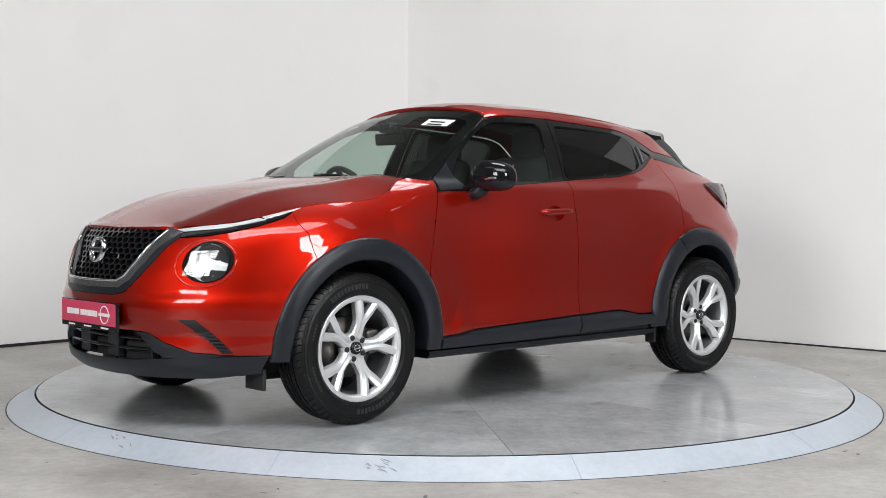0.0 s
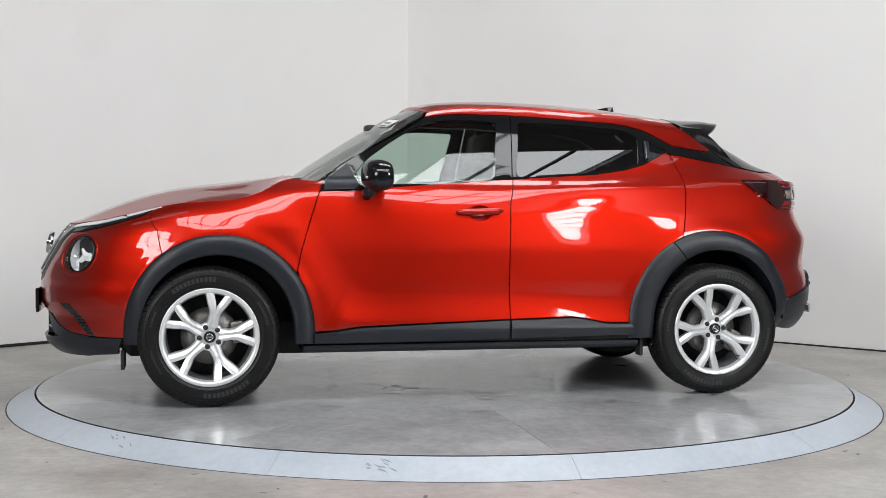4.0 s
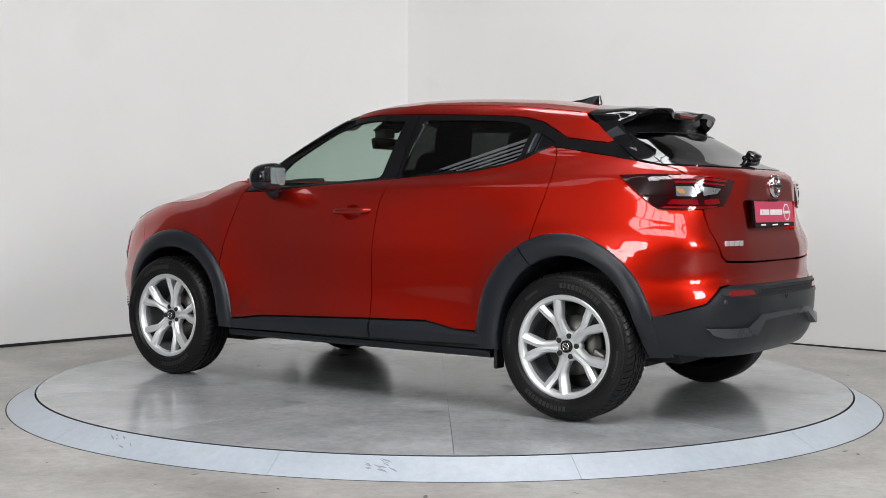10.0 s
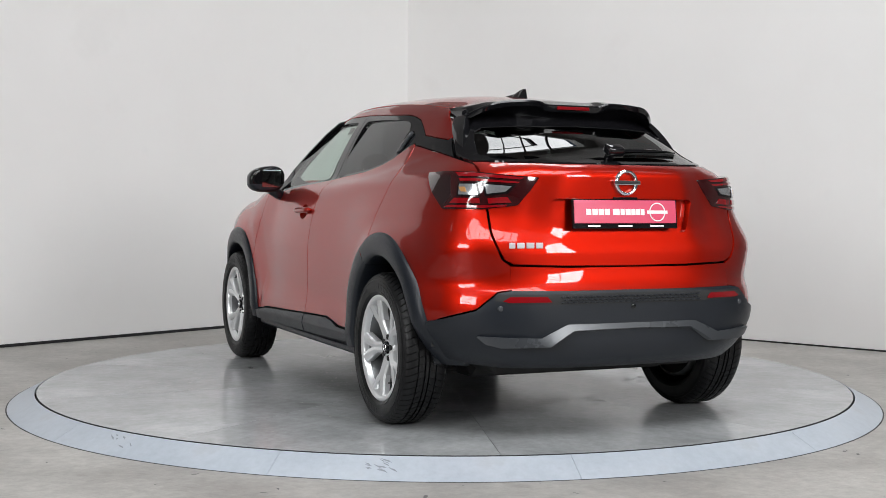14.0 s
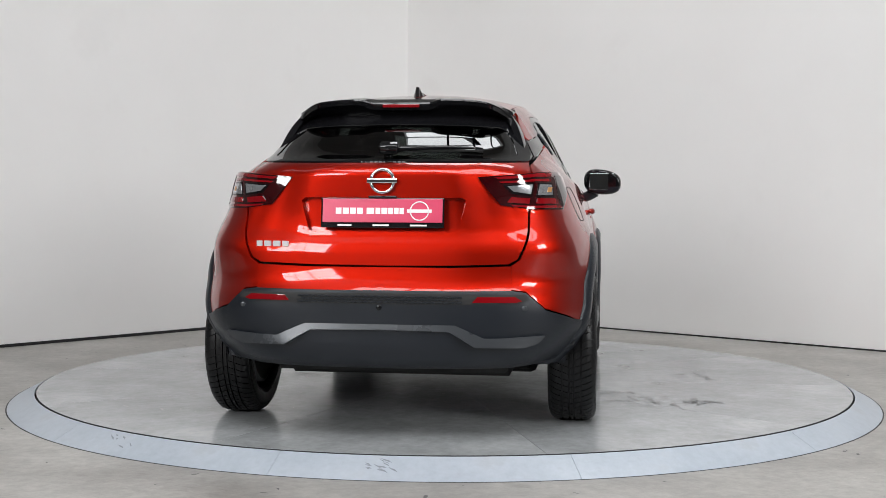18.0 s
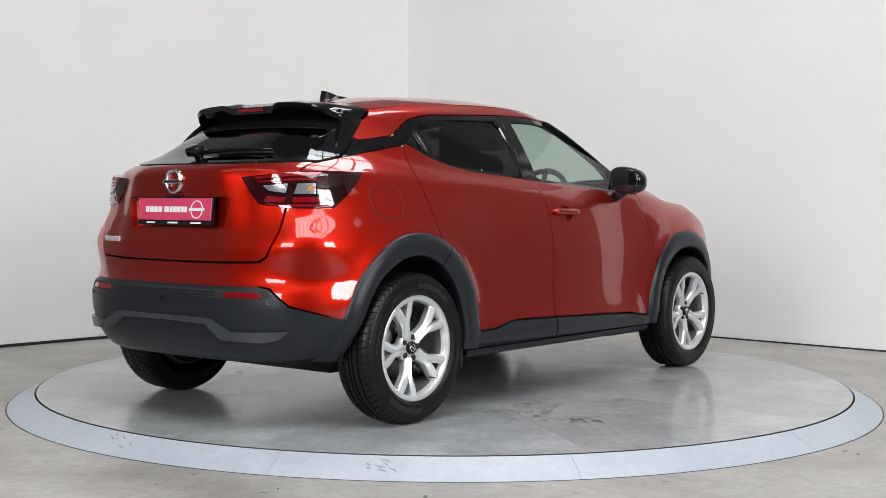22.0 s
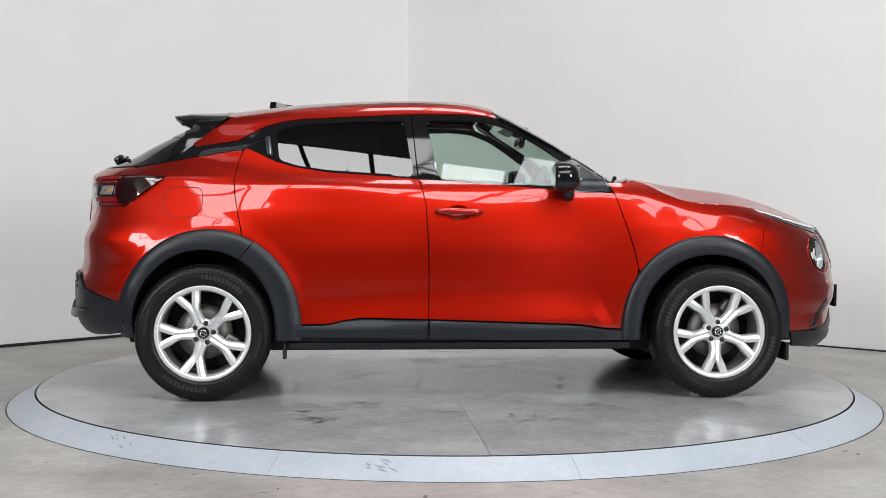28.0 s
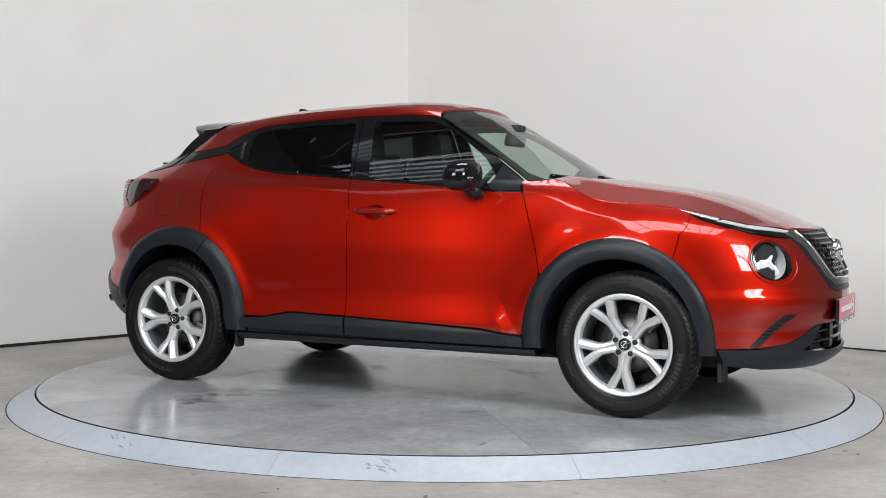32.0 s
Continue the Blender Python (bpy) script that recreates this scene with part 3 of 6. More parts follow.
def shoulder(x, z):
    """Sharp line under the rear window that climbs towards the tail."""
    d = z - (1.062 + 0.05 * np.clip(-x - 0.1, 0, 2) + 0.095 * np.clip(-x - 0.45, 0, 2) ** 2)
    line = np.where(d > 0, np.exp(-(d / 0.020) ** 2), np.exp(-(d / 0.06) ** 2))
    return 0.0055 * line * np.clip((0.15 - x) / 0.5, 0, 1) * np.clip((x + 1.55) / 0.3, 0, 1)


def width(x, z):
    return sheet(np.clip(x, -1.85, 1.4), lift(x, z)) + flare(x, z) + sill_sweep(x, z) + shoulder(x, z)


def body(u, z, out=0.0):
    """Left half of the body. u runs along the flank from tail (low) to nose (high) and bends round both ends."""
    u, z = np.asarray(u, float), np.asarray(z, float)
    a_n = np.clip((NOSE_X + CAP_K * math.pi / 2 - u) / CAP_K, 0, math.pi / 2)
    a_t = np.clip((u - (TAIL_X - CAP_K * math.pi / 2)) / CAP_K, 0, math.pi / 2)
    nose, tail = u > NOSE_X, u < TAIL_X
    a, p = np.where(nose, a_n, a_t), np.where(nose, NOSE_P, tail_power(z))
    ca, sa = np.cos(a), np.sin(a)
    r = (np.abs(ca) ** p + np.abs(sa) ** p) ** (-1 / p)
    x_n = NOSE_X + (nose_line(z) + nose_shelf(z) * np.clip((sa - 0.30) / 0.25, 0, 1) - NOSE_X) * r * ca
    y_t = 0.80 * r * sa
    facet = np.clip((y_t - 0.31) / 0.16, 0, 1)
    facet = 0.022 * facet * facet * (3 - 2 * facet) * np.clip((z - 0.62) / 0.34, 0, 1) ** 1.5 * np.clip((1.19 - z) / 0.06, 0, 1)
    x_t = TAIL_X + (tail_line(z) - TAIL_X) * r * ca + facet * np.clip((0.72 - y_t) / 0.15, 0, 1)
    x = np.where(nose, x_n, np.where(tail, x_t, u))
    y = width(x, z) * np.where(nose | tail, r * sa, 1.0)
    return np.stack([x, y, z * np.ones_like(x)], -1)


def ux(x, z):
    """u of a place on the flank that is known by x."""
    if TAIL_X <= x <= NOSE_X:
        return x
    end, base, p = (float(nose_line(z)), NOSE_X, NOSE_P) if x > NOSE_X else (float(tail_line(z)), TAIL_X, float(tail_power(z)))
    k = min(1.0, (x - base) / (end - base))
    a = math.atan2((1 - k ** p) ** (1 / p), k)
    return base + (math.pi / 2 - a) * CAP_K * (1 if x > NOSE_X else -1)


def uy(y, z, end):
    """u of a place on the nose (end=1) or tail (end=-1) that is known by y."""
    a, ys = cap_table(round(z, 4), end)
    base = NOSE_X if end > 0 else TAIL_X
    return base + (math.pi / 2 - float(np.interp(y, ys, a))) * CAP_K * end


@functools.lru_cache(None)
def cap_table(z, end):
    a = np.linspace(0, math.pi / 2, 400)
    base = NOSE_X if end > 0 else TAIL_X
    return a, body(base + (math.pi / 2 - a) * CAP_K * end, np.full(400, z))[:, 1]


# bonnet: centre line, and the edge that it shares with wings and lamps
hood_line = Curve([0.85, 1.044, 1.172, 1.332, 1.492, 1.653, 1.814, 1.944, 2.02, 2.10], [1.145, 1.130, 1.115, 1.096, 1.073, 1.035, 0.978, 0.924, 0.894, 0.855])
SEAM_X = [0.88, 0.953, 0.98, 1.03, 1.098, 1.15, 1.278, 1.40, 1.53, 1.60, 1.67, 1.75, 1.82, 1.88, 1.93, 1.985, 2.03]
seam_z = Curve(SEAM_X, [1.127, 1.112, 1.101, 1.071, 1.040, 1.022, 1.006, 0.999, 0.982, 0.965, 0.947, 0.929, 0.912, 0.902, 0.895, 0.887, 0.884])
seam_y = Curve(SEAM_X, [max(0.40, float(body(ux(x, float(seam_z(x))), float(seam_z(x)))[1])) for x in SEAM_X])


def hood_top(x, y):
    k = np.abs(y) / seam_y(x)
    ridge = 0.012 * np.exp(-((np.abs(y) - 0.47 - 0.05 * (1.4 - x)) / 0.09) ** 2) * np.clip(1 - k ** 4, 0, 1)
    return hood_line(x) + ridge - (hood_line(x) - seam_z(x)) * k ** 2.5


def hood(x, y):
    return np.stack([x, y, hood_top(x, y)], -1)


def roof_top(x, y):
    return np.stack([x, y, roof_line(x) - 0.058 * (np.abs(y) / 0.49) ** 2.4], -1)


screen_line = Curve([1.09, 1.142, 1.235, 1.337, 1.429, 1.481, 1.53], [0.935, 0.856, 0.716, 0.561, 0.406, 0.310, 0.20])


def screen(y, z):
    """Windscreen over (y, z)."""
    return np.stack([screen_line(z + 0.035 * (np.abs(y) / 0.55) ** 2 * np.clip((z - 1.2) / 0.3, 0, 1)) - 0.238 * y * y, y, z], -1)


# ---------------------------------------------------------------- car: panels cut from the form
def inside(poly, pts):
    x, y = pts[:, 0], pts[:, 1]
    c = np.zeros(len(pts), bool)
    for (x0, y0), (x1, y1) in zip(poly, np.roll(poly, -1, 0)):
        if y0 != y1:
            c ^= ((y0 > y) != (y1 > y)) & (x < (x1 - x0) * (y - y0) / (y1 - y0) + x0)
    return c


def dense(poly, step):
    out = []
    for p, q in zip(poly, poly[1:] + poly[:1]):
        n = max(1, math.ceil(math.dist(p, q) / step))
        out += [(p[0] + (q[0] - p[0]) * i / n, p[1] + (q[1] - p[1]) * i / n) for i in range(n)]
    return out


def rounded(poly, radius, keep=()):
    """Corners of an outline cut round."""
    out, n = [], len(poly)
    for i in range(n):
        p, a, b = Vector(poly[i]), Vector(poly[i - 1]), Vector(poly[(i + 1) % n])
        r = min(radius, (a - p).length * 0.45, (b - p).length * 0.45)
        if i in keep or r < 1e-4:
            out.append(tuple(p))
            continue
        s, e = p + (a - p).normalized() * r, p + (b - p).normalized() * r
        for k in range(5):
            t = k / 4
            out.append(tuple(s * (1 - t) ** 2 + p * 2 * t * (1 - t) + e * t * t))
    return out


def shrink(poly, g):
    """Outline moved inward by g."""
    area = sum(p[0] * q[1] - q[0] * p[1] for p, q in zip(poly, poly[1:] + poly[:1]))
    s, out, n = (1 if area > 0 else -1), [], len(poly)
    for i in range(n):
        p, a, b = Vector(poly[i]), Vector(poly[i - 1]), Vector(poly[(i + 1) % n])
        d1, d2 = (p - a), (b - p)
        if d1.length < 1e-7 or d2.length < 1e-7:
            out.append(tuple(p))
            continue
        d1, d2 = d1.normalized(), d2.normalized()
        n1, n2 = Vector((-d1.y, d1.x)) * s, Vector((-d2.y, d2.x)) * s
        m = n1 + n2
        m = m / max(m.length_squared / 2, 0.5)
        out.append(tuple(p + m * g))
    return out


def chart_normals(chart, uv):
    h = 2e-3
    du = chart(uv[:, 0] + h, uv[:, 1]) - chart(uv[:, 0] - h, uv[:, 1])
    dv = chart(uv[:, 0], uv[:, 1] + h) - chart(uv[:, 0], uv[:, 1] - h)
    n = np.cross(du, dv)
    n /= np.linalg.norm(n, axis=1)[:, None] + 1e-12
    p = chart(uv[:, 0], uv[:, 1])
    ref = p - np.array([0.0, 0.0, 0.75])
    ref[:, 0] *= 0.45
    n[(n * ref).sum(1) < 0] *= -1
    return n


def skin(outline, chart, holes=(), step=0.03, gap=0.0026, edge=0.012, out=0.0, depth=0.014, mirror=False, flip=False):
    """Verts, faces and normals of one panel: a smooth face cut to the outline, with turned-in edges."""
    cut = shrink(outline, gap) if gap else list(outline)
    if mirror is True:
        at0 = chart(np.array([p[0] for p in outline]), np.array([p[1] for p in outline]))
        cut = [p if abs(q[1]) < 2e-3 else c for p, q, c in zip(outline, at0, cut)]
    out_l = dense(cut, edge)
    hole_l = [dense(h, edge) for h in holes]
    loops = [out_l] + hole_l
    pts, edges = [], []
    for lp in loops:
        o = len(pts)
        pts += lp
        edges += [(o + i, o + (i + 1) % len(lp)) for i in range(len(lp))]
    P = np.array(out_l)
    lo, hi = P.min(0), P.max(0)
    gx, gy = np.meshgrid(np.arange(lo[0] + step / 2, hi[0], step), np.arange(lo[1] + step / 2, hi[1], step))
    grid = np.stack([gx.ravel(), gy.ravel()], 1)
    if len(grid):
        ok = inside(P, grid)
        for h in hole_l:
            ok &= ~inside(np.array(h), grid)
        allp = np.array(pts)
        grid = grid[ok]
        if len(grid):
            near = np.array([np.min((allp[:, 0] - a) ** 2 + (allp[:, 1] - b) ** 2) for a, b in grid])
            grid = grid[near > (0.35 * step) ** 2]
    base = len(pts)
    pts2 = [Vector(p) for p in pts] + [Vector(p) for p in grid]
    V2, _, F2, *_ = delaunay_2d_cdt(pts2, edges, [], 0, 1e-7)
    uv = np.array([tuple(v) for v in V2])
    F2 = np.array([f for f in F2 if len(f) == 3])
    cen = uv[F2].mean(1)
    ok = inside(P, cen)
    for h in hole_l:
        ok &= ~inside(np.array(h), cen)
    F2 = F2[ok]
    N = chart_normals(chart, uv)
    X = chart(uv[:, 0], uv[:, 1]) + N * out
    e1, e2 = X[F2[:, 1]] - X[F2[:, 0]], X[F2[:, 2]] - X[F2[:, 0]]
    bad = (np.cross(e1, e2) * N[F2[:, 0]]).sum(1) < 0
    F2[bad] = F2[bad][:, ::-1]
    V, F, NN = [X], [tuple(f) for f in F2.tolist()], [N]
    count = len(X)
    if depth:
        # turned-in edges along open borders
        use = {}
        for f in F2.tolist():
            for a, b in ((f[0], f[1]), (f[1], f[2]), (f[2], f[0])):
                use[(a, b)] = use.get((a, b), 0) + 1
        rim = [(a, b) for (a, b) in use if (b, a) not in use]
        idx = sorted({i for e in rim for i in e})
        if mirror is True:
            rim = [(a, b) for a, b in rim if not (abs(X[a, 1]) < 2e-3 and abs(X[b, 1]) < 2e-3)]
        at = {i: count + k for k, i in enumerate(idx)}
        top, low = X[idx], X[idx] - N[idx] * depth
        side = np.zeros_like(top)
        for a, b in rim:
            s = np.cross(X[b] - X[a], N[a])
            s /= np.linalg.norm(s) + 1e-12
            side[at[a] - count] += s
            side[at[b] - count] += s
        side += N[idx] * 0.6
        side /= np.linalg.norm(side, axis=1)[:, None] + 1e-12
        V += [top, low]
        NN += [side, side]
        k = len(idx)
        F += [(at[b], at[a], at[a] + k, at[b] + k) for a, b in rim]
        count += 2 * k
    V, NN = np.concatenate(V), np.concatenate(NN)
    if mirror:
        V2m, N2m = V * [1, -1, 1], NN * [1, -1, 1]
        F += [tuple(i + count for i in f[::-1]) for f in F]
        V, NN = np.concatenate([V, V2m]), np.concatenate([NN, N2m])
    if flip:
        V, NN = V * [1, -1, 1], NN * [1, -1, 1]
        F = [f[::-1] for f in F]
    return V, F, NN


def panel(name, outline, chart, mat, parent, label="", **k):
    V, F, N = skin(outline, chart, **k)
    return put(name, V, F, mat, parent, label, normals=N)


def merged(name, skins, mat, parent, label=""):
    V, F, N, o = [], [], [], 0
    for v, f, n in skins:
        V.append(v), N.append(n)
        F += [tuple(i + o for i in q) for q in f]
        o += len(v)
    return put(name, np.concatenate(V), F, mat, parent, label, normals=np.concatenate(N))


def pair(name, outline, chart, mat, parent, label="", **k):
    """The same panel on both sides of the car, as two objects."""
    a = panel(name, outline, chart, mat, parent, label, **k)
    b = panel(name, outline, chart, mat, parent, label, flip=True, **k)
    return a, b


car = tagged(new("car"), "red metallic compact crossover car with black wheel-arch cladding", "car")


def arch(cx, a, b, n=24, t0=0.0, t1=180.0, z0=0.34):
    """Points over a wheel from front to rear."""
    return [(cx + a * math.cos(radians(t0 + (t1 - t0) * i / n)), z0 + b * math.sin(radians(t0 + (t1 - t0) * i / n)) ** 0.92) for i in range(n + 1)]


F_ARCH, R_ARCH = (1.268, 0.462, 0.503), (-1.292, 0.465, 0.526)
U = lambda pts: [(ux(x, z), z) for x, z in pts]


def arch_cut(spec, x0, x1, inset=0.02):
    cx, a, b = spec
    pts = arch(cx, a - inset, b - inset, 60)
    return [p for p in pts if min(x0, x1) < p[0] < max(x0, x1)]


# seam lines on the flank, (x, z) from top to bottom
SEAM_A = [(0.752, 1.115), (0.785, 1.04), (0.838, 0.881), (0.873, 0.765), (0.893, 0.67)]
SEAM_B = [(-0.236, 1.128), (-0.226, 1.10), (-0.200, 1.002), (-0.188, 0.80), (-0.185, 0.60), (-0.187, 0.412)]
SEAM_C = [(-1.138, 1.268), (-1.160, 1.19), (-1.173, 1.12), (-1.168, 1.05), (-1.155, 0.979), (-1.118, 0.80)]
BELT_F = [(-0.119, 1.120), (0.17, 1.100), (0.432, 1.081), (0.60, 1.063), (0.772, 1.060)]
BELT_R = [(-1.116, 1.285), (-0.97, 1.214), (-0.862, 1.184), (-0.692, 1.158), (-0.407, 1.141)]


def doors():
    fr = SEAM_B[::-1] + BELT_F + SEAM_A[1:] + arch_cut(F_ARCH, 0.70, 0.885)[::1] + [(0.812, 0.36), (0.70, 0.368), (0.595, 0.384), (0.3, 0.396)]
    rr = SEAM_B + [(-0.526, 0.420), (-0.62, 0.405), (-0.697, 0.388), (-0.83, 0.385)] + arch_cut(R_ARCH, -0.80, -1.098) + SEAM_C[::-1] + BELT_R
    for flip in (False, True):
        scoop = [(-0.035 + 0.064 * math.cos(i * math.pi / 14), 0.952 + 0.040 * math.sin(i * math.pi / 14)) for i in range(28)]
        d = panel("front_door", fr, body, PAINT, car, "red metallic front door", flip=flip, holes=[scoop], step=0.016)
        e = panel("rear_door", rr, body, PAINT, car, "red metallic rear door with hidden handle", flip=flip, step=0.016)
        yield d, e


DOORS = list(doors())


def fender_top():
    """Edge where wing meets bonnet: (x, z) on the flank form."""
    return [(0.80, 1.112)] + [(x, float(seam_z(x))) for x in (0.90, 0.953, 0.965, 0.98, 1.0, 1.03, 1.06, 1.098, 1.15, 1.21, 1.278, 1.34, 1.40, 1.465, 1.53)]


def wings():
    pts = SEAM_A[::-1] + fender_top() + [(1.590, 0.962), (1.565, 0.86), (1.545, 0.755)] + arch_cut(F_ARCH, 0.9, 1.535)
    out = [(ux(x, z), z) for x, z in pts]
    pair("front_wing", out, body, PAINT, car, "red metallic front wing", step=0.018)


wings()


def quarters():
    top = [(-1.142, 1.272), (-1.28, 1.250), (-1.415, 1.228), (-1.53, 1.206)]
    out = U(SEAM_C[::-1] + top)
    out += [(uy(y, z, -1), z) for y, z in [(0.60, 1.172), (0.612, 1.14), (0.612, 0.97), (0.59, 0.80), (0.575, 0.765), (0.54, 0.742), (0.54, 0.640), (0.60, 0.632), (0.68, 0.56)]]
    out += U([(-1.80, 0.515), (-1.765, 0.50)])
    out += U(arch_cut(R_ARCH, -1.099, -1.80)[::-1])
    pair("quarter_panel", out, body, PAINT, car, "red metallic rear quarter panel", step=0.018)


quarters()


def bonnet():
    edge = [(x, float(seam_y(x))) for x in (0.953, 0.965, 0.98, 1.0, 1.03, 1.06, 1.098, 1.15, 1.21, 1.278, 1.34, 1.40, 1.465, 1.53, 1.60, 1.67, 1.75, 1.82, 1.88, 1.93, 1.96, 1.985)] + [(2.02, 0.33), (2.036, 0.20), (2.042, 0.0)]
    out = [(0.955, 0.0), (0.925, 0.30), (0.895, 0.55), (0.89, 0.66), (0.91, float(seam_y(0.91)) - 0.006)] + edge
    V, F, N = skin(out, hood, mirror=True, step=0.035)
    put("bonnet", V, F, PAINT, car, "red metallic bonnet with raised ridges", normals=N)


bonnet()


def roof():
    half = [(0.212, 0.0), (0.207, 0.25), (0.19, 0.40), (0.178, 0.47), (0.172, 0.49), (-0.3, 0.49), (-0.8, 0.49), (-1.20, 0.475), (-1.235, 0.44), (-1.235, 0.0)]
    a = skin(half, roof_top, mirror=True, step=0.04, gap=0)
    rail = [(x, float(roof_line(x)) - 0.058) for x in np.linspace(0.172, -1.20, 20)]
    low = [(-1.22, 1.44), (-1.30, 1.385), (-1.40, 1.305), (-1.386, 1.294), (-1.17, 1.322), (-1.10, 1.362), (-1.018, 1.405), (-0.93, 1.428), (-0.842, 1.441), (-0.549, 1.458), (-0.283, 1.472), (0.014, 1.477), (0.15, 1.468), (0.195, 1.457)]
    b = skin(U(rail + low), body, mirror="both", step=0.03, gap=0, depth=0.012)
    merged("roof", [a, b], PAINT, car, "red metallic roof and rear pillars")


roof()


def tailgate():
    # painted hatch below the glass
    edge = [(0.0, 1.170), (0.30, 1.171), (0.50, 1.176), (0.595, 1.180), (0.608, 1.14), (0.608, 0.97), (0.586, 0.80), (0.568, 0.765), (0.53, 0.745), (0.30, 0.738), (0.0, 0.738)]
    recess = [(0.0, 1.022), (0.335, 1.022), (0.352, 1.01), (0.318, 0.885), (0.300, 0.878), (0.0, 0.878)]
    out = [(uy(y, z, -1), z) for y, z in edge]
    return panel("tailgate", out, body, PAINT, car, "red metallic tailgate with a number-plate recess", mirror=True, step=0.03, depth=0.035, holes=[[(uy(y, z, -1) - (0.0 if y else 0.03), z) for y, z in recess]])


TAILGATE = tailgate()


def bumpers():
    # rear: painted strip, then dark lower apron
    strip = [(uy(y, z, -1), z) for y, z in [(0.0, 0.731), (0.30, 0.731), (0.5425, 0.738), (0.5425, 0.638), (0.30, 0.636), (0.0, 0.636)]]
    panel("rear_bumper_skin", strip, body, PAINT, car, "red metallic upper rear bumper", mirror=True, gap=0)
    ap = [(uy(y, z, -1), z) for y, z in [(0.0, 0.632), (0.30, 0.632), (0.54, 0.634), (0.60, 0.625), (0.68, 0.555)]] + U([(-1.80, 0.512), (-1.74, 0.503), (-1.70, 0.41), (-1.71, 0.345)]) + [(uy(y, z, -1), z) for y, z in [(0.66, 0.330), (0.54, 0.318), (0.0, 0.316)]]
    panel("rear_apron", ap, body, CLADDING, car, "dark grey textured lower rear bumper", mirror=True, gap=0.001, out=0.012, depth=0.03)
    # front: painted face with openings, then dark apron
    lamp = [(ux(1.945, 0.74) + 0.098 * math.cos(i * math.pi / 20) / 0.97, 0.740 + 0.087 * math.sin(i * math.pi / 20)) for i in range(40)]
    face = U(arch_cut(F_ARCH, 1.545, 1.75)[::-1][::-1][::-1] + [(1.545, 0.755), (1.565, 0.86), (1.590, 0.957), (1.64, 0.930), (1.75, 0.895), (1.85, 0.868), (1.93, 0.850)]) + [(uy(y, z, 1), z) for y, z in [(0.46, 0.842), (0.42, 0.80), (0.34, 0.68), (0.27, 0.605), (0.20, 0.588), (0.0, 0.585), (0.0, 0.435), (0.30, 0.434), (0.37, 0.427), (0.45, 0.390), (0.56, 0.350), (0.66, 0.340)]] + U([(1.85, 0.337), (1.73, 0.335)])
    panel("front_bumper", face, body, PAINT, car, "red metallic front bumper", mirror=True, gap=0.001, holes=[lamp])
    lip = U([(1.735, 0.333), (1.85, 0.332)]) + [(uy(y, z, 1), z) for y, z in [(0.60, 0.332), (0.50, 0.325), (0.30, 0.305), (0.0, 0.30), (0.0, 0.225), (0.4, 0.228), (0.60, 0.235)]] + U([(1.85, 0.245), (1.75, 0.255)])
    panel("front_lip", lip, body, CLADDING, car, "dark grey plastic lower front lip", mirror=True, gap=0.001, out=0.004)


bumpers()


# ---------------------------------------------------------------- car: glass and pillars
def flat_pane(outline):
    """A gently bowed pane: one smooth quadratic through the form inside the outline."""
    P = np.array(outline)
    y = body(P[:, 0], P[:, 1])[:, 1]
    terms = lambda x, z: np.stack([np.ones_like(x), x, z, x * x, x * z], -1)
    bow = lambda z: -0.36 * (z - 1.13) ** 2
    k = np.linalg.lstsq(terms(P[:, 0], P[:, 1]), y - bow(P[:, 1]), rcond=None)[0]
    return lambda x, z: np.stack([x, terms(np.asarray(x, float), np.asarray(z, float)) @ k + bow(z), z], -1)


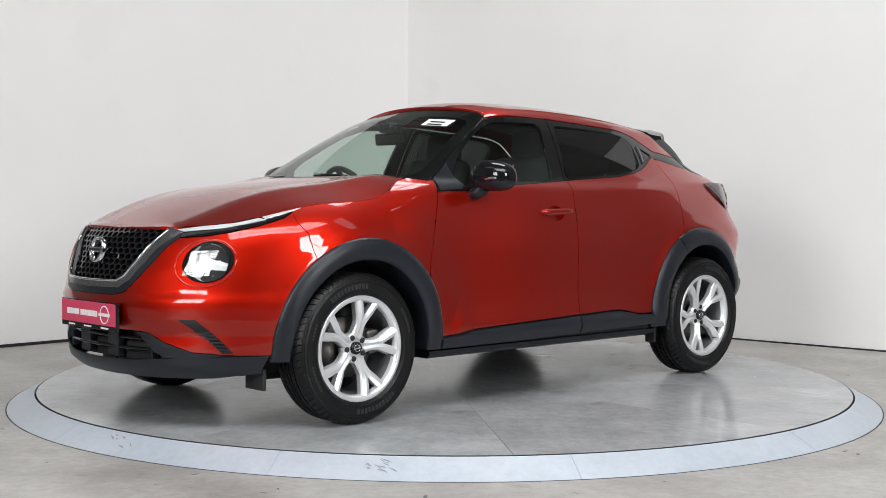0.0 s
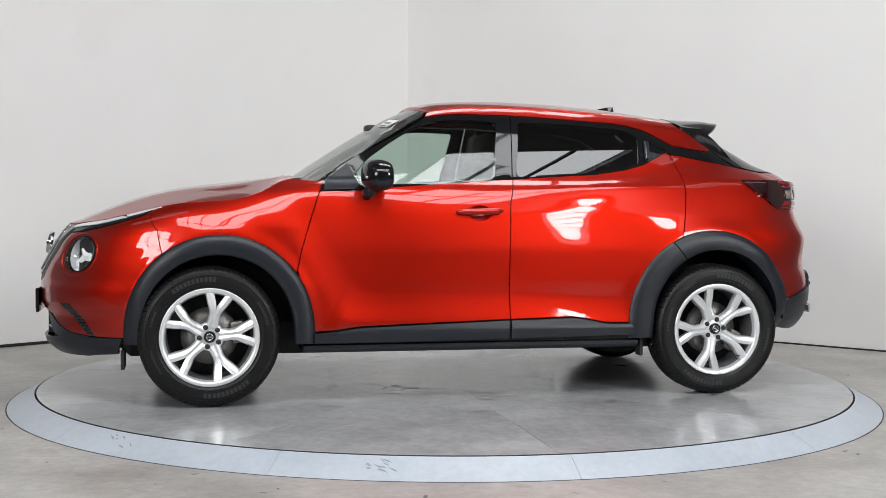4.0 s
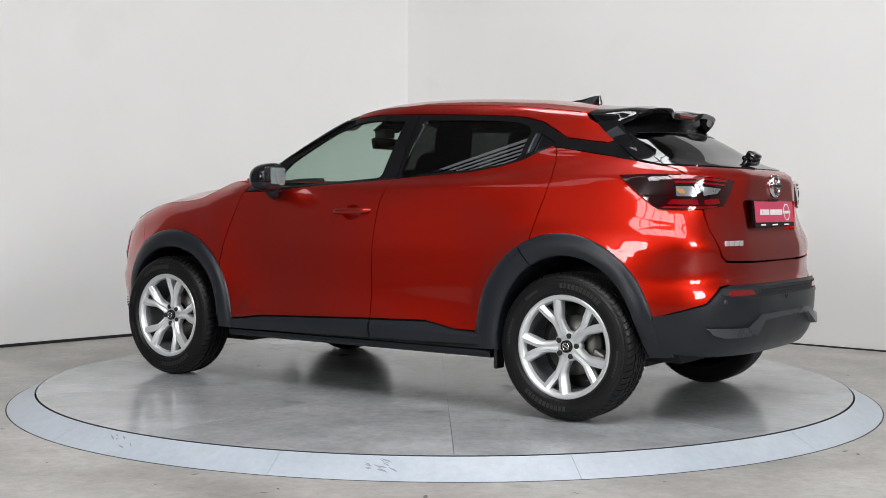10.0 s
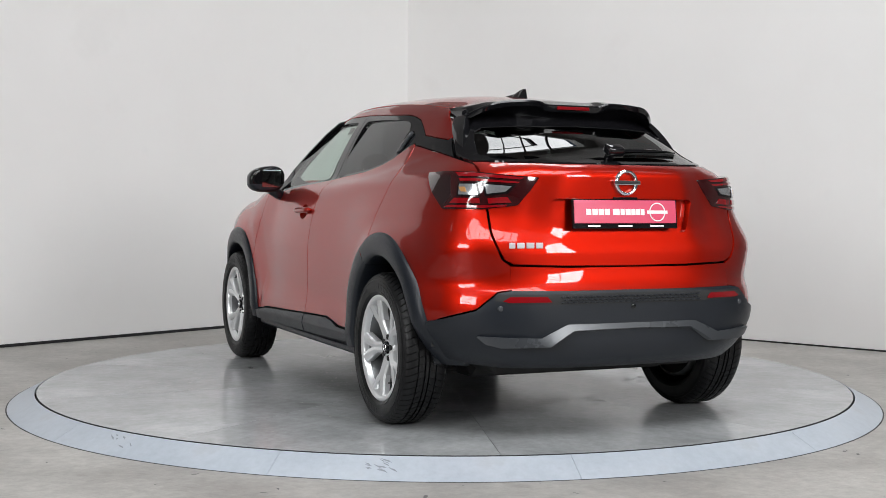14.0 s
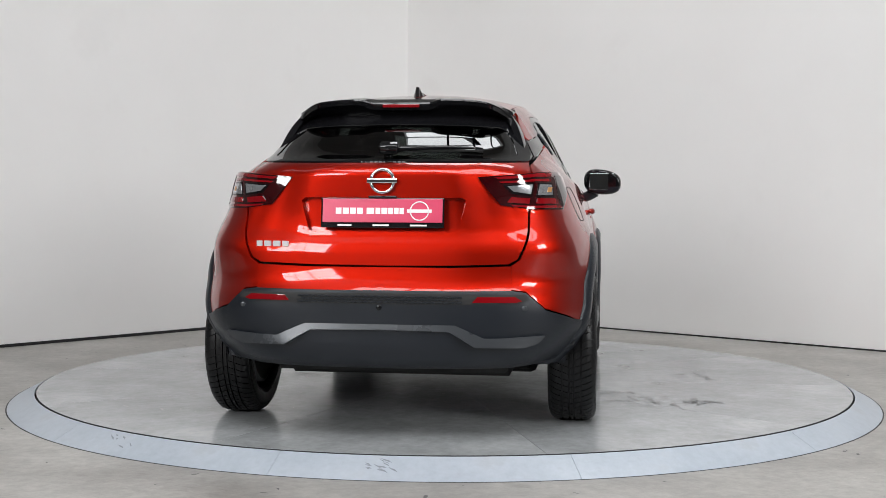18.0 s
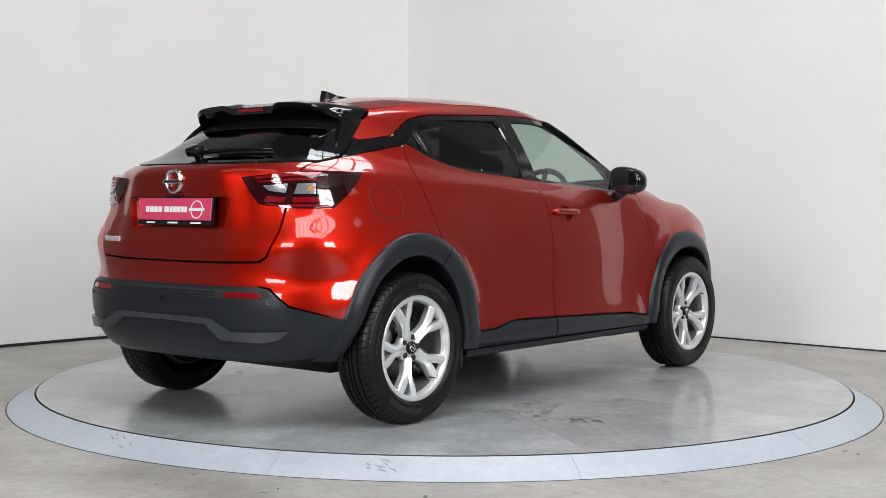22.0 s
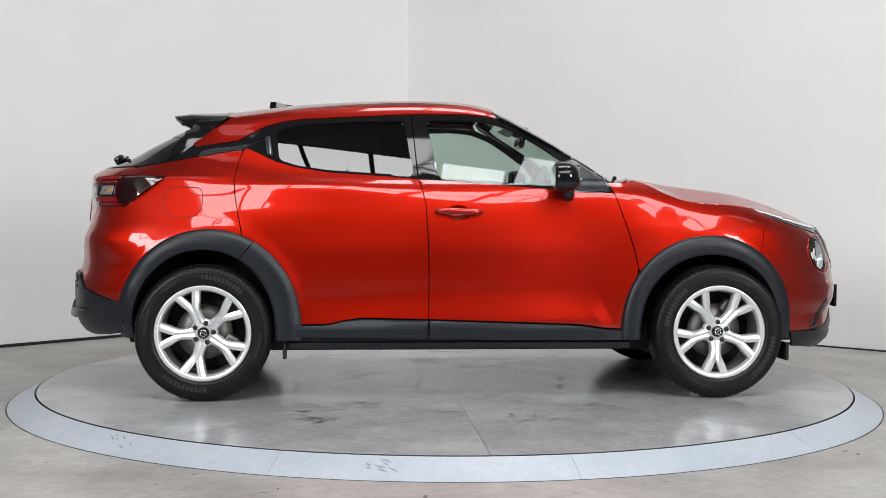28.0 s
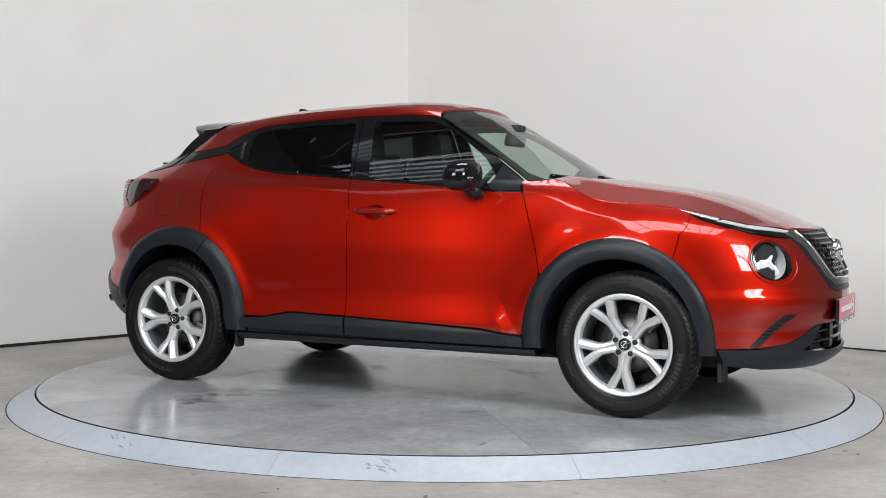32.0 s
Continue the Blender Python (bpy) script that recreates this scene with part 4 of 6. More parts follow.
def cabin_glass():
    # daylight opening: black surround with panes let into it
    dlo = [(0.752, 1.122), (0.62, 1.212), (0.483, 1.312), (0.305, 1.410), (0.186, 1.458), (0.014, 1.474), (-0.283, 1.469), (-0.549, 1.455), (-0.842, 1.438), (-0.93, 1.425), (-1.018, 1.402), (-1.10, 1.358), (-1.17, 1.319), (-1.386, 1.291), (-1.40, 1.302), (-1.53, 1.209), (-1.415, 1.231), (-1.28, 1.253), (-1.142, 1.275)]
    dlo += BELT_R + [(-0.249, 1.131)] + BELT_F + [(0.768, 1.085)]
    front = [(0.565, 1.080), (0.60, 1.135), (0.52, 1.232), (0.40, 1.318), (0.28, 1.392), (0.16, 1.436), (0.04, 1.446), (-0.185, 1.440), (-0.130, 1.135), (0.17, 1.115), (0.432, 1.096)]
    rear = [(-0.300, 1.438), (-0.549, 1.431), (-0.842, 1.412), (-0.935, 1.388), (-0.965, 1.360), (-0.950, 1.222), (-0.862, 1.194), (-0.692, 1.170), (-0.407, 1.153), (-0.262, 1.146)]
    quarter = [(-0.992, 1.345), (-1.02, 1.350), (-1.118, 1.300), (-1.112, 1.290), (-0.978, 1.232)]
    front, rear, quarter = rounded(front, 0.03), rounded(rear, 0.03), rounded(quarter, 0.012)
    bow = flat_pane(front + rear)
    for flip in (False, True):
        i = dlo.index((-0.283, 1.469))
        k = dlo.index((-0.249, 1.131))
        fore = dlo[:i] + [(-0.262, 1.470), (-0.232, 1.129)] + dlo[k + 1:]
        aft = [(-0.265, 1.470)] + dlo[i:k] + [(-0.236, 1.130)]
        panel("window_surround", U(fore), body, GLOSS_BLACK, car, "gloss black front window surround and pillar", holes=[front], flip=flip, gap=0.001, out=-0.003, step=0.03)
        panel("window_surround", U(aft), body, GLOSS_BLACK, car, "gloss black rear window surround and pillar", holes=[rear, quarter], flip=flip, gap=0.001, out=-0.003, step=0.03)
        sail = [(0.745, 1.118), (0.625, 1.200), (0.598, 1.146), (0.575, 1.094), (0.60, 1.071), (0.755, 1.066)]
        panel("mirror_sail", sail, body, CLADDING, car, "matt dark grey corner panel behind the windscreen pillar", flip=flip, gap=0, out=0.001, depth=0.003)
        panel("front_side_window", shrink(front, -0.006), bow, PANE_FRONT, car, "clear front side window", flip=flip, gap=0, out=-0.009, depth=0)
        panel("rear_side_window", shrink(rear, -0.006), bow, PANE_REAR, car, "dark privacy rear side window", flip=flip, gap=0, out=-0.009, depth=0)
        panel("quarter_window", shrink(quarter, -0.006), body, GLOSS_BLACK, car, "small dark quarter window", flip=flip, gap=0, out=-0.009, depth=0)
    ws = [(0.0, 1.075), (0.35, 1.075), (0.60, 1.085), (0.715, 1.115), (0.69, 1.20), (0.645, 1.30), (0.595, 1.40), (0.55, 1.462), (0.47, 1.490), (0.30, 1.513), (0.0, 1.527)]
    V, F, N = skin(ws, screen, mirror=True, gap=0.002, depth=0.005, step=0.04)
    glassy = [(0.0, 1.125), (0.35, 1.125), (0.56, 1.13), (0.625, 1.16), (0.60, 1.24), (0.555, 1.34), (0.515, 1.42), (0.47, 1.45), (0.30, 1.475), (0.14, 1.48), (0.12, 1.43), (0.0, 1.43)]
    frit = skin(ws, screen, holes=[[(y + (0.0 if y else -0.02), z) for y, z in glassy]], mirror=True, gap=0.002, depth=0.004, step=0.04, out=-0.004)
    put("windscreen_frit", *frit[:2], GLOSS_BLACK, car, "black border of the windscreen", normals=frit[2])
    put("windscreen", V, F, PANE_FRONT, car, "clear windscreen", normals=N)
    rg = [(uy(y, z, -1), z) for y, z in [(0.0, 1.176), (0.30, 1.177), (0.50, 1.182), (0.595, 1.187)]] + U([(-1.545, 1.212), (-1.42, 1.300), (-1.32, 1.385), (-1.245, 1.445)]) + [(uy(y, z, -1), z) for y, z in [(0.40, 1.458), (0.0, 1.462)]]
    hole = [(uy(y, z, -1), z) for y, z in [(0.0, 1.186), (0.30, 1.187), (0.50, 1.194), (0.545, 1.215), (0.52, 1.27), (0.49, 1.325), (0.45, 1.345), (0.30, 1.352), (0.0, 1.358)]]
    hole[0] = (hole[0][0] - 0.03, hole[0][1])
    hole[-1] = (hole[-1][0] - 0.03, hole[-1][1])
    V, F, N = skin(rg, body, holes=[hole], mirror=True, gap=0.001, step=0.03)
    put("rear_window_surround", V, F, GLOSS_BLACK, car, "gloss black border of the rear window", normals=N)
    hole[0] = (hole[0][0] + 0.03, hole[0][1])
    hole[-1] = (hole[-1][0] + 0.03, hole[-1][1])
    V, F, N = skin(hole, body, mirror=True, gap=0, out=-0.004, depth=0)
    put("rear_window", V, F, PANE_REAR, car, "dark privacy rear window", normals=N)


cabin_glass()


# ---------------------------------------------------------------- car: wheel arches, sills, wheels
def arch_trim(spec, inner, name, t0, t1, ends, flip):
    """Dark arch cladding between two ovals, bowed outwards, with a lip turned into the wheel house."""
    cx, a, b = spec
    ci, ai, bi = inner
    n = max(8, int(abs(t1 - t0) / 3))
    V, F = [], []
    for i in range(n + 1):
        th = radians(t0 + (t1 - t0) * i / n)
        c, s = math.cos(th), max(0.0, math.sin(th)) ** 0.92
        low = -0.035 if (i == 0 or i == n) and math.sin(th) < 0.02 else 0.0
        po, pi = (cx + a * c, 0.34 + b * s + low), (ci + ai * c, 0.34 + bi * s + low)
        w = float(body(ux(po[0], po[1]), po[1])[1])
        full = w + 0.026
        k_in = float(body(ux(pi[0], pi[1]), pi[1])[1]) - w
        row = []
        for f, yy in ((0.0, w - 0.012), (0.0, w + 0.006), (0.10, w + 0.016), (0.35, full + 0.35 * k_in), (0.8, full + 0.8 * k_in), (0.96, full + k_in - 0.005), (1.0, full + k_in - 0.014), (1.0, 0.76)):
            row.append((po[0] + (pi[0] - po[0]) * f, yy, po[1] + (pi[1] - po[1]) * f))
        V += row
    k = 8
    for i in range(n):
        for j in range(k - 1):
            F.append((i * k + j, i * k + j + 1, (i + 1) * k + j + 1, (i + 1) * k + j))
    if flip:
        V = [(x, -y, z) for x, y, z in V]
    else:
        F = [f[::-1] for f in F]
    bm = bmesh.new()
    vs = [bm.verts.new(v) for v in V]
    for f in F:
        bm.faces.new([vs[i] for i in f])
    return part(name, bm, CLADDING, car, "dark grey plastic wheel-arch cladding", angle=50)


F_IN, R_IN = (1.278, 0.372, 0.402), (-1.318, 0.358, 0.421)
for flip in (False, True):
    arch_trim(F_ARCH, F_IN, "front_arch_cladding", 0, 180, None, flip)
    arch_trim(R_ARCH, R_IN, "rear_arch_cladding", 0, 60.5, None, flip)
    arch_trim(R_ARCH, R_IN, "rear_arch_cladding", 61.2, 180, None, flip)


def liner(cx, sgn):
    """Dark wheel-house shell."""
    V, F = [], []
    for i in range(25):
        th = radians(4 + 172 * i / 24)
        for y in (0.80, 0.56):
            V.append((cx + 0.415 * math.cos(th), sgn * y, 0.36 + 0.415 * math.sin(th)))
    for i in range(24):
        F.append((2 * i, 2 * i + 1, 2 * i + 3, 2 * i + 2))
    n = len(V)
    V.append((cx, sgn * 0.56, 0.36))
    F += [(2 * i + 1, 2 * i + 3, n) for i in range(24)]
    put("wheel_house", V, F, DARK, car, "dark wheel-house liner")


for cx in (1.30, -1.318):
    for sgn in (1, -1):
        liner(cx, sgn)


def sills():
    up = [(0.812, 0.352), (0.70, 0.362), (0.595, 0.378), (0.3, 0.391), (-0.187, 0.407), (-0.526, 0.415), (-0.62, 0.400), (-0.697, 0.383), (-0.86, 0.380)]
    mid_f = [p for p in up if p[0] > -0.184] + [(-0.183, 0.407), (-0.183, 0.312), (0.3, 0.306), (0.812, 0.303)]
    mid_r = [(-0.191, 0.407), (-0.526, 0.415), (-0.62, 0.400), (-0.697, 0.383), (-0.86, 0.380), (-0.885, 0.330), (-0.86, 0.322), (-0.191, 0.312)]
    def faceted(u, z):
        """Upper facet that leans outwards, lower facet that stands upright."""
        p = body(u, z)
        p[..., 1] += 0.016 * np.clip((0.405 - z) / 0.045, 0, 1)
        return p
    for half in (mid_f, mid_r):
        pair("door_cladding", half, faceted, CLADDING, car, "dark grey plastic door-foot cladding", out=0.004, depth=0.02, step=0.012)
    for flip in (False, True):
        s = -1 if flip else 1
        for x0, x1 in ((0.16, 0.86), (-0.48, 0.158), (-0.89, -0.482)):
            bm = bmesh.new()
            sec = [(0.70, 0.305), (0.822, 0.300), (0.836, 0.290), (0.836, 0.272), (0.815, 0.256), (0.70, 0.256)]
            a = [bm.verts.new((x0, s * y, z)) for y, z in sec]
            b = [bm.verts.new((x1, s * y, z)) for y, z in sec]
            for i in range(len(sec)):
                j = (i + 1) % len(sec)
                bm.faces.new((a[i], a[j], b[j], b[i]))
            bm.faces.new(a), bm.faces.new(b)
            bmesh.ops.recalc_face_normals(bm, faces=bm.faces)
            part("sill", bm, CLADDING, car, "dark grey plastic sill strip")
        bm = bmesh.new()
        box(bm, -0.925, -0.905, s * 0.79 - 0.035, s * 0.79 + 0.035, 0.205, 0.32, 0.006)
        part("mud_flap", bm, DARK, car, "small black mud deflector")
        bm = bmesh.new()
        box(bm, 1.725, 1.745, s * 0.66 - 0.07, s * 0.66 + 0.07, 0.175, 0.27, 0.006)
        part("mud_flap", bm, DARK, car, "small black mud deflector")


sills()


def tub():
    """Dark floor pan and inner sides that close the body below the windows."""
    xs = np.linspace(-1.88, 1.95, 80)
    V, F = [], []
    for x in xs:
        well = abs(x - 1.30) < 0.44 or abs(x + 1.318) < 0.44
        def wd(z):
            k = float(body(ux(x, z), z)[1]) - (0.03 if x > -1.6 else 0.12)
            return min(k, 0.55) if well else k
        top = min(0.93, float(hood_line(x)) - 0.10, 0.93 - max(0.0, x - 1.55) * 0.30) if x > 0.86 else (0.62 if x > -1.25 else 0.80)
        lo = 0.215 if -1.5 < x < 1.75 else (0.26 if x > -1.75 else 0.40)
        h = [(0.0, lo), (0.5, lo), (wd(0.40), max(lo + 0.06, 0.30)), (wd(0.55), 0.55), (wd(top), top), (0.0, top)]
        row = [(x, min(y, 0.84), z) for y, z in h]
        V += row + [(a, -b, c) for a, b, c in row[::-1]]
    k = 12
    for i in range(len(xs) - 1):
        for j in range(k - 1):
            F.append((i * k + j, (i + 1) * k + j, (i + 1) * k + j + 1, i * k + j + 1))
    F += [tuple(range(k)), tuple(range((len(xs) - 1) * k, len(xs) * k))]
    put("floor_pan", V, F, DARK, car, "dark underbody and inner panels", smooth=False)


tub()


RUBBER_MARK = material("rubber_lettering_bars", (0.020, 0.020, 0.021), 0.5, 0, 0.15, 30, spec=0.4)


def wheel_parts():
    """One wheel with its face towards +y, centred on its hub."""
    w = new("wheel")
    R = 0.344
    prof = [(0.234, 0.082), (0.241, 0.093), (0.250, 0.100), (0.256, 0.1025), (0.2565, 0.1045), (0.2595, 0.1045), (0.260, 0.1032), (0.285, 0.107), (0.303, 0.1045), (0.3035, 0.1062), (0.307, 0.1060), (0.3075, 0.1040), (0.316, 0.1015), (0.3165, 0.103), (0.319, 0.1022), (0.3195, 0.100), (0.328, 0.094), (0.336, 0.084), (0.341, 0.072)]
    tread = []
    for y0, y1 in ((0.068, 0.046), (0.038, 0.014), (0.006, -0.006), (-0.014, -0.038), (-0.046, -0.068)):
        tread += [(R - abs(y0) * 0.02, y0), (R - abs(y1) * 0.02, y1)]
        if y1 > -0.06:
            tread += [(R - 0.008, y1 - 0.0005), (R - 0.008, y1 - 0.0075)]
    back = [(r, -y) for r, y in prof[::-1]]
    full = prof + tread + back
    # slanted slots across the shoulder blocks
    pitch, V, F, k = 66, [], [], len(full)
    n = pitch * 5
    for i in range(n):
        step = (i // 5 + (0.0, 0.015, 0.13, 0.145, 0.55)[i % 5]) / pitch
        for r, y in full:
            depth = 0.0
            if i % 5 in (1, 2):
                depth = 0.006 if 0.046 <= abs(y) <= 0.086 and r > 0.335 else (0.003 if 0.0935 <= abs(y) <= 0.0945 and r > 0.32 else (0.0035 if abs(y) <= 0.040 and r > R - 0.004 else 0.0))
            a = 2 * math.pi * step + (abs(y) - 0.05) * (1.1 if r > 0.325 else 0.0)
            V.append(((r - depth) * math.cos(a), y, (r - depth) * math.sin(a)))
    for i in range(n):
        for j in range(k - 1):
            a, b = i * k + j, ((i + 1) % n) * k + j
            F.append((a, a + 1, b + 1, b))
    t = put("tyre", V, F, RUBBER, w, "black road tyre with grooved tread")
    t.data.set_sharp_from_angle(angle=radians(40))
    # raised sidewall writing, drawn as plain bars
    bm = bmesh.new()
    for a0, a1, count, r0, r1 in ((58, 104, 11, 0.272, 0.294), (236, 284, 11, 0.272, 0.294), (150, 176, 8, 0.279, 0.290), (330, 356, 8, 0.279, 0.290), (18, 34, 5, 0.279, 0.290)):
        for q in range(count):
            d = (a1 - a0) / count
            b0, b1 = radians(a0 + d * (q + 0.12)), radians(a0 + d * (q + 0.80))
            top = [(r0, b0), (r1, b0), (r1, b1), (r0, b1)]
            lo_v = [bm.verts.new((r * math.cos(a), 0.1045, r * math.sin(a))) for r, a in top]
            hi_v = [bm.verts.new((r * math.cos(a), 0.1080, r * math.sin(a))) for r, a in top]
            bm.faces.new(hi_v)
            for q2 in range(4):
                bm.faces.new((lo_v[q2], lo_v[(q2 + 1) % 4], hi_v[(q2 + 1) % 4], hi_v[q2]))
    bmesh.ops.recalc_face_normals(bm, faces=bm.faces)
    tagged(part("sidewall_relief", bm, RUBBER_MARK, t, "raised plain bars for the lettering on the tyre wall"), kind="stuff")
    # rim barrel and lip
    V, F = lathe([(0.190, -0.09), (0.205, -0.085), (0.205, 0.02), (0.212, 0.06), (0.222, 0.080)], 96)
    put("barrel", V, F, BARREL, w, "grey inner rim barrel")
    V, F = lathe([(0.210, 0.064), (0.214, 0.078), (0.217, 0.088), (0.222, 0.093), (0.236, 0.096), (0.241, 0.094), (0.242, 0.086), (0.236, 0.08)], 96)
    put("rim", V, F, ALLOY, w, "silver alloy rim")
    # spokes: a stem that forks into two arms, with a crest along each half
    for s in range(5):
        bm = bmesh.new()
        base = radians(110 + 72 * s)

        def at(r, off, yy):
            return bm.verts.new((r * math.cos(base) - off * math.sin(base), yy, r * math.sin(base) + off * math.cos(base)))
        rim_off = lambda deg: (0.2315 * math.cos(radians(deg)), 0.2315 * math.sin(radians(deg)))
        for sg in (1, -1):
            rows = []
            (ri, oi), (ro, oo) = rim_off(9.0), rim_off(19.5)
            for (r_in, o_in), (r_out, o_out), yy in (((0.045, 0.0), (0.045, 0.033), 0.057), ((0.070, 0.0), (0.070, 0.027), 0.062), ((0.100, 0.0), (0.098, 0.0245), 0.0685), ((0.125, 0.0), (0.122, 0.027), 0.0735), ((0.152, 0.0015), (0.142, 0.036), 0.0785), ((0.172, 0.0095), (0.163, 0.048), 0.0820), ((0.200, 0.0215), (0.195, 0.062), 0.0860), ((ri, oi), (ro, oo), 0.0895)):
                rm, om = r_in + (r_out - r_in) * 0.45, o_in + (o_out - o_in) * 0.45
                split = r_in > 0.15
                rows.append([at(r_in, sg * o_in, yy - 0.036), at(r_in, sg * o_in, yy - (0.003 if split else 0.0035)), at(rm, sg * om, yy + 0.0035), at(r_out, sg * (o_out - 0.003), yy - 0.0035), at(r_out, sg * (o_out + 0.002), yy - 0.012), at(r_out, sg * (o_out + 0.004), yy - 0.036)])
            for p, q in zip(rows, rows[1:]):
                for c in range(5):
                    if c == 0 and q[0].co.xz.length < 0.15:
                        continue
                    bm.faces.new((p[c], p[c + 1], q[c + 1], q[c]))
        bmesh.ops.remove_doubles(bm, verts=bm.verts, dist=1e-5)
        bmesh.ops.recalc_face_normals(bm, faces=bm.faces)
        part("spoke", bm, ALLOY, w, angle=16)
    V, F = lathe([(0.0005, 0.052), (0.06, 0.055), (0.07, 0.050), (0.072, 0.02)], 40)
    put("hub", V, F, ALLOY, w)
    for s in range(5):
        th = radians(110 + 36 + 72 * s)
        V, F = lathe([(0.0125, 0.030), (0.0125, 0.0600), (0.0115, 0.0610), (0.0002, 0.0610)], 16)
        put("wheel_bolt", [(x + 0.050 * math.cos(th), y, z + 0.050 * math.sin(th)) for x, y, z in V], F, DARK, w)
    V, F = lathe([(0.029, 0.050), (0.029, 0.066), (0.027, 0.069), (0.0235, 0.069), (0.0225, 0.067), (0.0003, 0.068)], 32)
    cap = put("centre_cap", V, F, GLOSS_BLACK, w, "black centre cap")
    V, F = lathe([(0.017, 0.0675), (0.017, 0.0705), (0.0135, 0.0705), (0.0135, 0.0675)], 32)
    put("ring_emblem", V, F, CHROME, cap)
    bm = bmesh.new()
    box(bm, -0.020, 0.020, 0.067, 0.0712, -0.0035, 0.0035, 0.001)
    part("bar_emblem", bm, CHROME, cap)
    V, F = lathe([(0.065, -0.01), (0.140, -0.01), (0.140, -0.032), (0.065, -0.032)], 64)
    put("brake_disc", V, F, IRON, w, "grey steel brake disc")
    bm = bmesh.new()
    box(bm, -0.175, -0.105, -0.055, 0.018, -0.055, 0.055, 0.012)
    part("brake_caliper", bm, IRON, w, "grey brake caliper")
    V, F = lathe([(0.003, 0.075), (0.003, 0.108), (0.0002, 0.108)], 8)
    put("valve", [(x + 0.19 * math.cos(radians(200)), y - 0.01, z + 0.19 * math.sin(radians(200))) for x, y, z in V], F, DARK, w)
    # backing shield so that one does not see through
    V, F = lathe([(0.0005, -0.06), (0.18, -0.07), (0.205, -0.085)], 40)
    put("back_plate", V, F, DARK, w)
    return w


def wheels():
    w = wheel_parts()
    w.parent = car
    spots = [(1.318, 1), (-1.318, 1), (1.318, -1), (-1.318, -1)]
    for i, (x, s) in enumerate(spots):
        m = pose(x, s * 0.785, 0.3435, 0, 0, 0 if s > 0 else 180) @ pose(0, 0, 0, 0, [7, -29, 52, -30][i], 0)
        if i == 0:
            w.matrix_basis = m
        else:
            copy_thing(w, m)


wheels()


def underbody():
    """Rear axle beam, exhaust and front subframe under the floor."""
    bm = bmesh.new()
    box(bm, -1.36, -1.24, -0.62, 0.62, 0.215, 0.30, 0.03)
    part("axle_beam", bm, DARK, car, "dark steel rear axle beam")
    bm = bmesh.new()
    box(bm, -1.78, -1.48, -0.42, 0.18, 0.318, 0.42, 0.04, segments=3)
    part("silencer", bm, DARK, car, "dark steel exhaust silencer", angle=50)
    bm = bmesh.new()
    box(bm, 1.05, 1.55, -0.46, 0.46, 0.175, 0.25, 0.03)
    part("subframe", bm, DARK, car, "dark front subframe")
    for s in (1, -1):
        bm = bmesh.new()
        box(bm, -1.40, -0.98, s * 0.56 - 0.03, s * 0.56 + 0.03, 0.235, 0.30, 0.015)
        part("trailing_arm", bm, DARK, car)


underbody()


# ---------------------------------------------------------------- car: fittings
def on_nose(y, z, out=0.0):
    """Point of the nose's face at (y, z), pushed out along x."""
    p = body(uy(abs(y), z, 1), z)
    return Vector((float(p[0]) + out, y, z))


def ends(pts, end):
    """Mixed outline: ('x', x, z) on the flank, ('y', y, z) on nose or tail."""
    return [(ux(a, z) if k == "x" else uy(a, z, end), z) for k, a, z in pts]


def tube(name, pts, radius, mat, parent, label="", n=8, closed=False):
    V, F, m = [], [], len(pts)
    pts = [Vector(p) for p in pts]
    for i, p in enumerate(pts):
        a, b = (pts[i - 1], pts[(i + 1) % m]) if closed else (pts[max(0, i - 1)], pts[min(m - 1, i + 1)])
        d = (b - a).normalized()
        s = d.orthogonal() if abs(d.z) > 0.95 else d.cross(Vector((0, 0, 1)))
        s.normalize()
        t = d.cross(s)
        r = radius[i] if isinstance(radius, (list, tuple)) else radius
        V += [tuple(p + (s * math.cos(2 * math.pi * k / n) + t * math.sin(2 * math.pi * k / n)) * r) for k in range(n)]
    for i in range(m if closed else m - 1):
        j = (i + 1) % m
        F += [(i * n + k, i * n + (k + 1) % n, j * n + (k + 1) % n, j * n + k) for k in range(n)]
    if not closed:
        F += [tuple(range(n))[::-1], tuple(range((m - 1) * n, m * n))]
    return put(name, V, F, mat, parent, label)


BOWL = material("bright_reflector_bowl", (0.66, 0.66, 0.67), 0.22, 0.25, 0.2, 60, coat=1.0)


